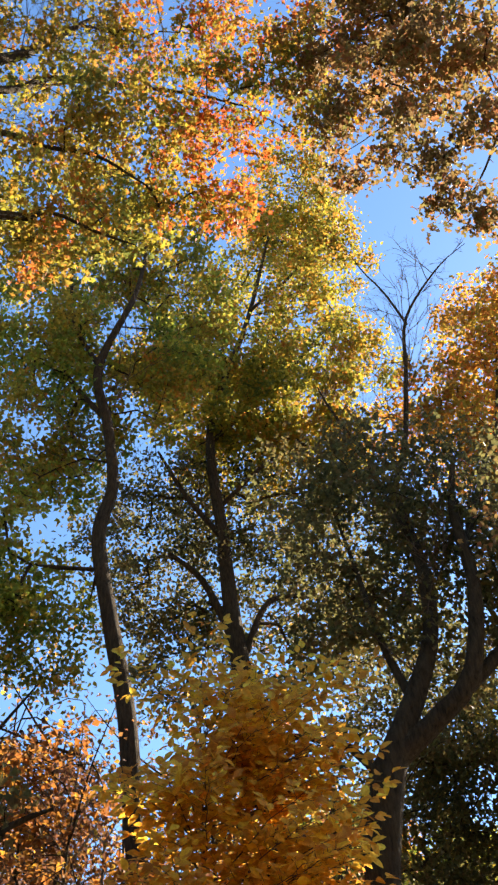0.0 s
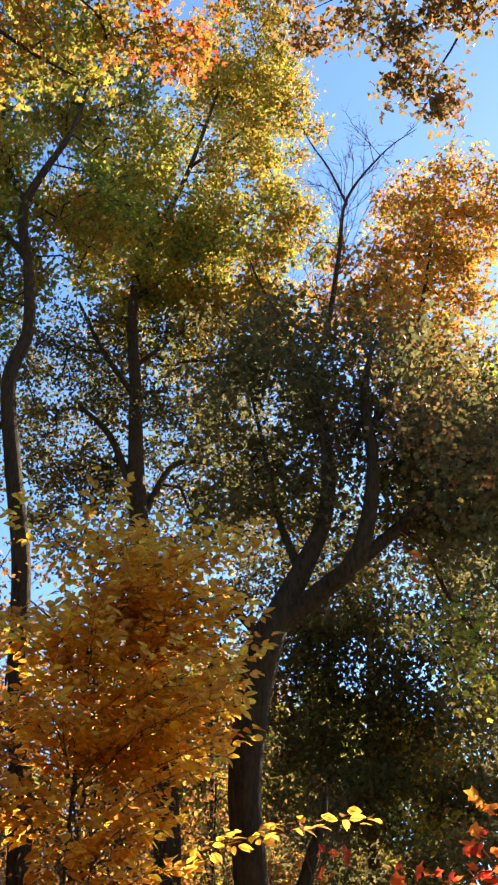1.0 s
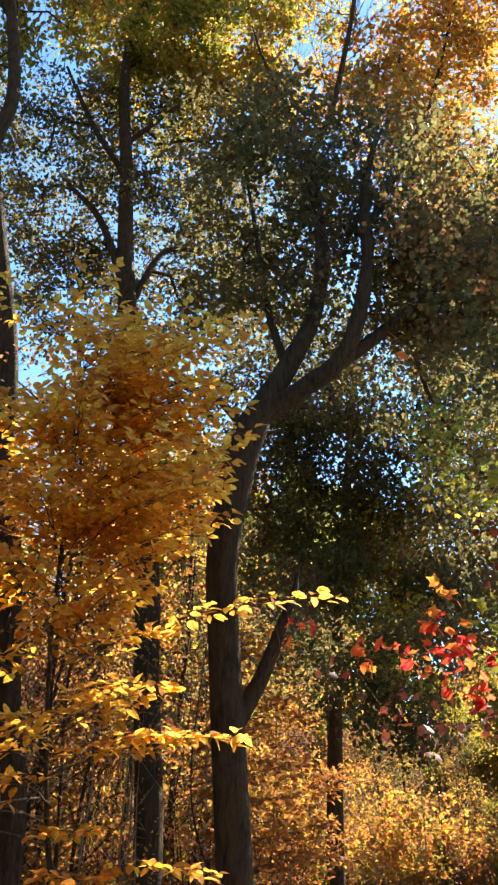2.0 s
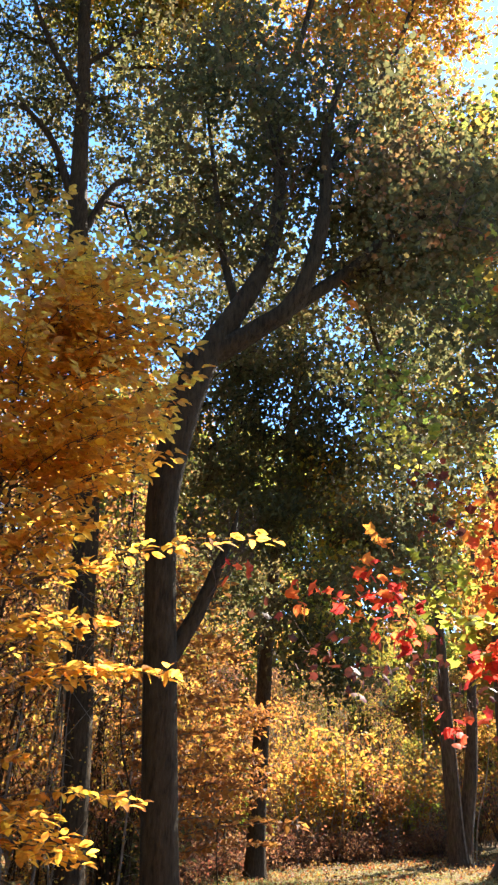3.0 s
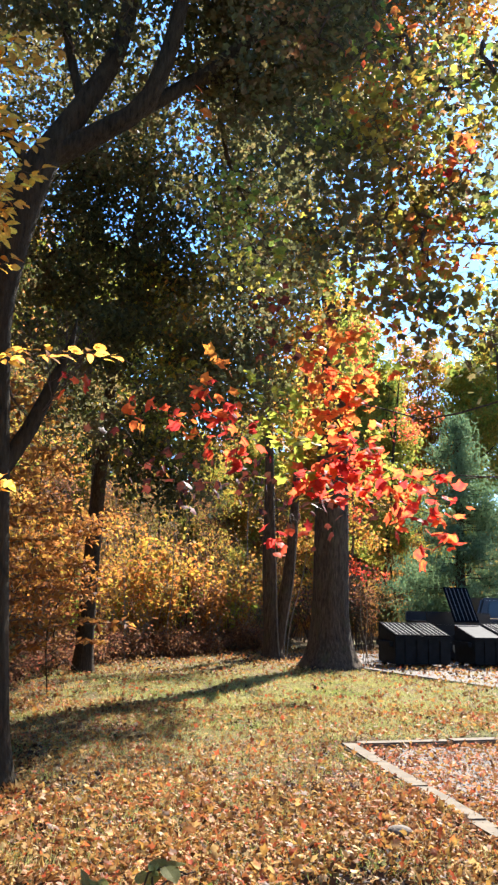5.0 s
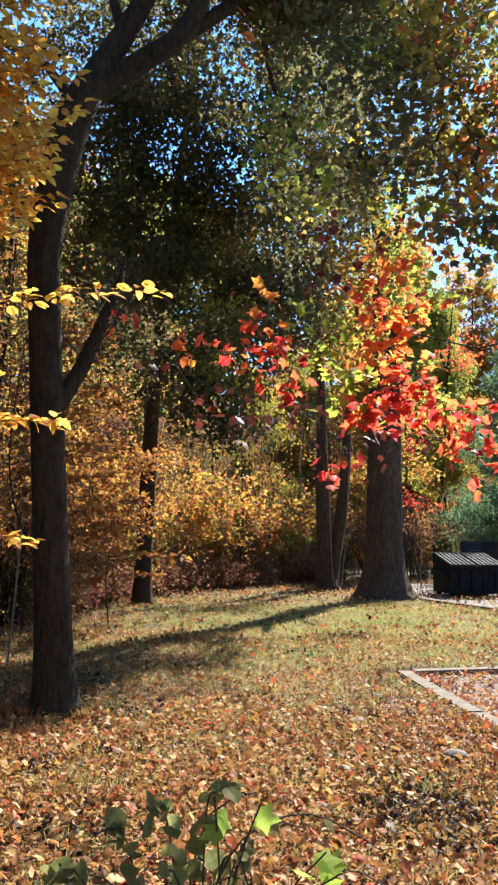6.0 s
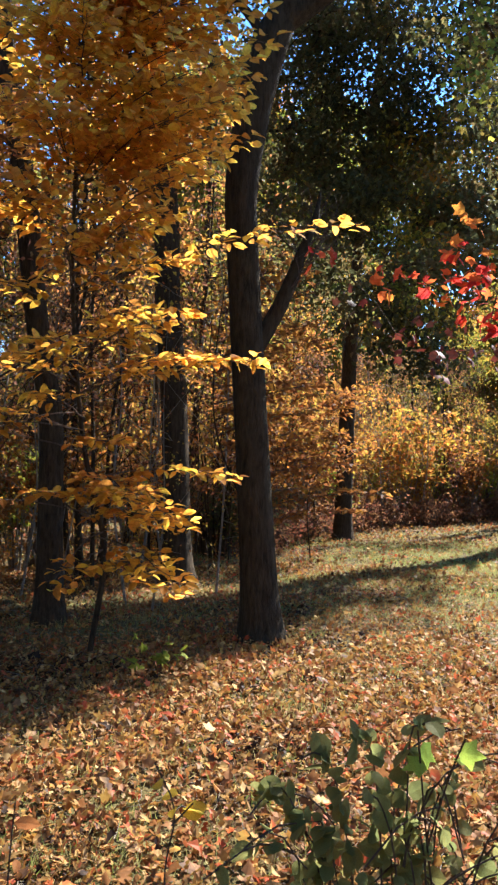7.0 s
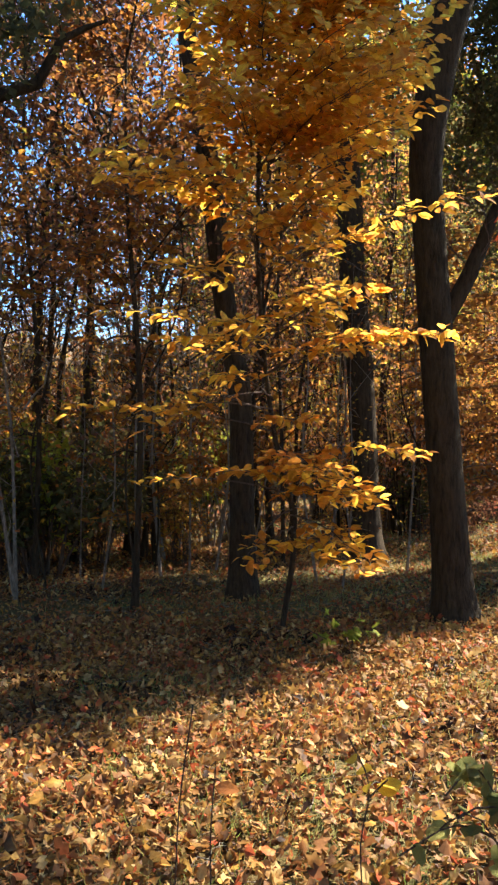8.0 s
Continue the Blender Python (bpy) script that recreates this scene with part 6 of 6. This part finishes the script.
canes += [[(0.8, 2.75, 0, 0.005), (0.7, 2.72, 0.35, 0.004), (0.58, 2.69, 0.6, 0.003), (0.48, 2.69, 0.52, 0.002)], [(0.85, 2.72, 0, 0.005), (0.8, 2.7, 0.4, 0.004), (0.72, 2.66, 0.7, 0.003), (0.62, 2.64, 0.7, 0.002)], [(0.92, 2.72, 0, 0.005), (0.9, 2.68, 0.45, 0.004), (0.84, 2.62, 0.75, 0.003), (0.76, 2.6, 0.72, 0.002)],
          [(0.98, 2.7, 0, 0.005), (0.98, 2.66, 0.5, 0.004), (0.98, 2.6, 0.8, 0.003), (1.08, 2.55, 0.8, 0.002)], [(0.8, 2.7, 0, 0.005), (0.76, 2.68, 0.3, 0.004), (0.7, 2.66, 0.5, 0.003), (0.6, 2.66, 0.48, 0.002)]]
canes = [[(x, y, z, w * 0.55) for x, y, z, w in c] for c in canes]
rows = [(br.randrange(len(canes)), br.uniform(0.35, 1), br.uniform(0.045, 0.075)) for i in range(190)] + [(br.randrange(len(canes) - 5, len(canes)), br.uniform(0.4, 1), br.uniform(0.045, 0.075)) for i in range(110)]
plant("briar", "arching briar with dull green rounded leaves among fallen leaves", "shrub", canes, rows, LEAF_BRIAR, BLADE_ROUND, 48)
plant("tree_seedling", "seedling with yellow leaves on a thin stem", "seedling",
      [[(0.25, 2.95, 0, 0.003), (0.24, 2.95, 0.25, 0.0025), (0.27, 2.94, 0.45, 0.002), (0.2, 2.92, 0.62, 0.001)], [(0.26, 2.945, 0.4, 0.0015), (0.33, 2.92, 0.48, 0.001)]],
      [(0, 0.98, 0.07), (0, 0.85, 0.08), (1, 0.95, 0.12), (1, 0.6, 0.09), (0, 0.7, 0.06)], LEAF_YELLOW, BLADE_OVAL, 50)
plant("tree_seedling", "bare seedling with one round brown leaf", "seedling",
      [[(-0.27, 2.98, 0, 0.003), (-0.27, 2.97, 0.25, 0.0025), (-0.25, 2.96, 0.5, 0.0015)], [(-0.4, 3.0, 0, 0.003), (-0.38, 3.0, 0.35, 0.002), (-0.33, 3.0, 0.7, 0.001)]],
      [(0, 0.98, 0.1), (0, 0.7, 0.05)], LEAF_RUST, BLADE_OVAL, 40)
plant("tree_seedling", "maple seedling with bright lime leaves beside the briar", "seedling",
      [[(1.12, 2.72, 0, 0.004), (1.05, 2.66, 0.4, 0.003), (0.94, 2.46, 0.83, 0.0015)], [(1.05, 2.66, 0.4, 0.003), (1.08, 2.56, 0.65, 0.002), (1.07, 2.42, 0.81, 0.0015)], [(1.15, 2.7, 0, 0.004), (1.2, 2.55, 0.45, 0.003), (1.29, 2.43, 0.64, 0.0015)], [(1.2, 2.55, 0.45, 0.003), (1.33, 2.41, 0.58, 0.0015)], [(1.2, 2.62, 0, 0.003), (1.3, 2.5, 0.3, 0.002), (1.4, 2.37, 0.5, 0.0015)]],
      [(0, 0.97, 0.1), (0, 0.88, 0.08), (1, 0.97, 0.1), (1, 0.8, 0.07), (2, 0.97, 0.09), (2, 0.85, 0.08), (3, 0.95, 0.11), (3, 0.7, 0.08), (4, 0.97, 0.11), (4, 0.85, 0.08), (4, 0.7, 0.07)], LEAF_SEEDLING, BLADE_MAPLE, 45)
rows = [(br.randrange(5), br.uniform(0.45, 1), br.uniform(0.06, 0.1)) for i in range(40)]
plant("tree_seedling", "low seedling with bright yellow-green leaves in shade", "seedling",
      [[(0.5, 6.75, 0, 0.004), (0.5, 6.70, 0.2, 0.003), (0.62, 6.65, 0.32, 0.002)], [(0.48, 6.75, 0, 0.004), (0.4, 6.70, 0.22, 0.003), (0.25, 6.65, 0.34, 0.002)], [(0.5, 6.76, 0, 0.004), (0.6, 6.70, 0.15, 0.003), (0.78, 6.68, 0.25, 0.002)], [(0.5, 6.74, 0, 0.004), (0.5, 6.66, 0.14, 0.003), (0.5, 6.60, 0.22, 0.002)], [(0.49, 6.75, 0, 0.004), (0.3, 6.70, 0.1, 0.003), (0.12, 6.66, 0.2, 0.002)]],
      rows, LEAF_LIME, BLADE_MAPLE, 35)

# ---- fallen leaves, grass and sticks ----
def scatter(n, r0, r1, power, a0, a1, r):
    rad = r0 + (r1 - r0) * r.uniform(0, 1, n) ** power
    az = np.radians(r.uniform(a0, a1, n))
    return -np.sin(az) * rad, np.cos(az) * rad


def ground_top(x, y):
    z = height(x, y)
    lot = in_lot(x, y, -0.02)
    z = np.where(lot, -0.055, z)
    road = (x > 12.3) & (y > 13.6) & (y < 19)
    return np.where(road, np.maximum(z, 0.045), z)


lr = np.random.default_rng(17)
kinds = ((BLADE_CURLED, BLADE_CURLED, 0.05), (BLADE_MAPLE, BLADE_STAR, 0.055), (BLADE_LOBED, BLADE_LOBED, 0.062))


def fallen(xs, ys):
    """Thins out leaves on the lawn and in the parking bays."""
    x, y = np.concatenate(xs), np.concatenate(ys)
    clump = np.sin(1.7 * x + 0.6) * np.sin(1.3 * y - 0.4 * x) + np.sin(3.1 * x - y) * 0.5
    lawn = np.clip(1 - np.hypot((x - 9.0) / 5.0, (y - 14.5) / 4.5), 0, 1)
    lot = in_lot(x, y, 0.08)
    inside = (x - KC.x) * -KD1.y + (y - KC.y) * KD1.x
    keep = (lr.uniform(0, 1, len(x)) < 0.92 + 0.2 * clump - 0.5 * lawn) & (~lot | (lr.uniform(0, 1, len(x)) < np.clip(1.5 - inside / 3.0, 0.2, 1)))
    return x[keep], y[keep]


for fine, coarse, size in kinds:
    for bl, spots, k in ((fine, (scatter(16500, 2.9, 8.0, 0.95, -46, 28, lr),), 100), (coarse, (scatter(20000, 4.6, 14, 0.8, -46, 28, lr), scatter(8000, 0.3, 9, 0.6, 28, 314, lr), scatter(2600, 0.3, 3.0, 0.55, -46, 28, lr)), 0)):
        x, y = fallen(*zip(*spots))
        n = len(x)
        P = np.stack([x, y, ground_top(x, y) + lr.uniform(0.003, 0.06, n)], 1)
        M = turns(n, 36, None, lr) * np.stack([lr.uniform(0.55, 1.25, n), np.ones(n), lr.uniform(-1.3, 2.0, n)], 1)[:, None, :]
        S = size * lr.choice((0.42, 0.6, 0.8, 1.05, 1.35), n, p=(0.2, 0.25, 0.26, 0.19, 0.1)) * lr.uniform(0.85, 1.15, n)
        o = np.argsort(np.abs(x) + np.abs(y - 3.6))
        near, rest = o[:k], o[k:]
        leaf_parts(ground, P[near], M[near], S[near], bl, LEAF_LITTER, "fallen_leaf")
        me = leaves_mesh("leaf_litter", P[rest], M[rest], S[rest], bl)
        me.materials.append(LEAF_LITTER)
        tagged(new("leaf_litter", me), "fallen brown, tan, orange and red leaves over the ground", "fallen leaves", kind="stuff")
x, y = fallen(*zip(scatter(42000, 12, 32, 0.8, -46, 30, lr), scatter(9000, 6, 24, 0.6, 60, 285, lr)))
n = len(x)
P = np.stack([x, y, ground_top(x, y) + lr.uniform(0.004, 0.06, n)], 1)
me = leaves_mesh("leaf_litter", P, turns(n, 40, None, lr), 0.085 * lr.uniform(0.6, 1.2, n), BLADE_SMALL)
me.materials.append(LEAF_LITTER)
tagged(new("leaf_litter", me), "fallen leaves further off under the trees", "fallen leaves", kind="stuff")

LEAF_REDLITTER = leaf_material("leaf_litter_red", [(0.16, 0.05, 0.025), (0.4, 0.13, 0.06), (0.5, 0.22, 0.11), (0.3, 0.08, 0.04), (0.52, 0.3, 0.16)], 0.25, mixed=0.95)
along, inside = lr.uniform(0, 12, 3600), 0.14 + 2.6 * lr.uniform(0, 1, 3600) ** 1.6
x, y = KC.x + KD1.x * along + KD2.x * inside, KC.y + KD1.y * along + KD2.y * inside
P = np.stack([x, y, -0.055 + lr.uniform(0.004, 0.04, len(x))], 1)
me = leaves_mesh("leaf_litter", P, turns(len(x), 36, None, lr), 0.06 * lr.uniform(0.6, 1.3, len(x)), BLADE_STAR)
me.materials.append(LEAF_REDLITTER)
tagged(new("leaf_litter", me), "reddish fallen leaves drifted along the kerb", "fallen leaves", kind="stuff")

tx, ty = [], []
for n, cx, cy, sx, sy in ((2000, 8.5, 15.0, 3.0, 2.8), (1200, 5.5, 11.0, 2.6, 2.4), (260, 1.6, 5.6, 1.8, 1.2), (130, 0.4, 4.4, 1.5, 0.9), (30, 0.0, 3.4, 1.0, 0.35), (100, -1.0, 9.5, 2.5, 1.0)):
    tx.append(lr.normal(cx, sx, n))
    ty.append(lr.normal(cy, sy, n))
tx, ty = np.concatenate(tx), np.concatenate(ty)
x = np.repeat(tx, 34) + lr.normal(0, 0.09, len(tx) * 34)
y = np.repeat(ty, 34) + lr.normal(0, 0.09, len(tx) * 34)
ok = ~in_lot(x, y, 0.15)
x, y = x[ok], y[ok]
P = np.stack([x, y, height(x, y) - 0.01], 1)
n = len(x)
lift = np.zeros((n, 3, 3))
lift[:, 0, 0], lift[:, 1, 2], lift[:, 2, 1] = 1, -1, 1
me = leaves_mesh("grass", P, turns(n, 28, None, lr) @ lift, lr.uniform(0.05, 0.13, n), BLADE_GRASS)
me.materials.append(GRASS)
tagged(new("grass", me), "thin tufts of green and straw-coloured grass", "grass", kind="stuff")

pieces = []
for i in range(1300):
    px, py = scatter(1, 2.9, 11, 0.8, -44, 28, lr)
    px, py = float(px[0]), float(py[0])
    if in_lot(px, py, 0.1):
        continue
    az, ln = lr.uniform(0, 6.28), lr.uniform(0.06, 0.34)
    u = np.linspace(-0.5, 0.5, 5)
    z0 = float(height(px, py)) + 0.03
    Q = np.stack([px + u * ln * math.cos(az), py + u * ln * math.sin(az), z0 + lr.normal(0, 0.012, 5)], 1) + lr.normal(0, 0.008, (5, 3))
    pieces.append(tube(Q, np.array((0.004, 0.004, 0.0035, 0.003, 0.001)) * lr.uniform(0.3, 1.0), 4))
V, F = joined(pieces)
me = mesh_of("sticks", V, F)
me.materials.append(BARK_PALE)
tagged(new("sticks", me), "fallen dry twigs among the leaves", "twigs", kind="stuff")

# ---- far woods that close the view ----
fr = np.random.default_rng(41)
for mat, label, seed in ((LEAF_RUST, "distant woods in rusty autumn colour", 0), (LEAF_OLIVE, "distant woods in olive and gold", 1), (LEAF_PLUM, "distant thin brown woods", 2), (LEAF_TAN, "distant pale tan brush on a slope", 3)):
    n = 800
    az = np.where(fr.uniform(0, 1, n) < 0.4, fr.uniform(-40, 5, n), fr.uniform(-180, 180, n))
    rad = fr.uniform(36, 75, n)
    open_way = (az < -34) & (az > -95)
    rad = np.where(open_way, fr.uniform(62, 90, n), rad)
    low = (az > 4) & (az < 20)
    side = (az > -36) & (az < -6)
    rad = np.where(side, fr.uniform(50, 80, n), rad)
    top = np.where(low, 0.11 * rad, np.where(open_way, 8.0, np.where(side, 0.14 * rad, fr.uniform(9, 15, n))))
    x, y = -np.sin(np.radians(az)) * rad, np.cos(np.radians(az)) * rad
    if seed == 3:
        az = fr.uniform(-6, 32, n)
        rad = fr.uniform(44, 62, n)
        top = 0.13 * rad
        x, y = -np.sin(np.radians(az)) * rad, np.cos(np.radians(az)) * rad
    k = 52
    h = np.repeat(top, k) * fr.uniform(0.0, 1, n * k) ** 0.8
    P = np.stack([np.repeat(x, k), np.repeat(y, k), h], 1) + fr.normal(0, 1, (n * k, 3)) * np.array((1.6, 1.6, 0.5))
    P[:, 2] = np.maximum(P[:, 2], 0.1)
    me = leaves_mesh("far_woods", P, turns(n * k, 50, None, fr), fr.uniform(0.46, 0.92, n * k), BLADE_SMALL)
    me.materials.append(mat)
    tagged(new("far_woods", me), label, "woods", kind="stuff")
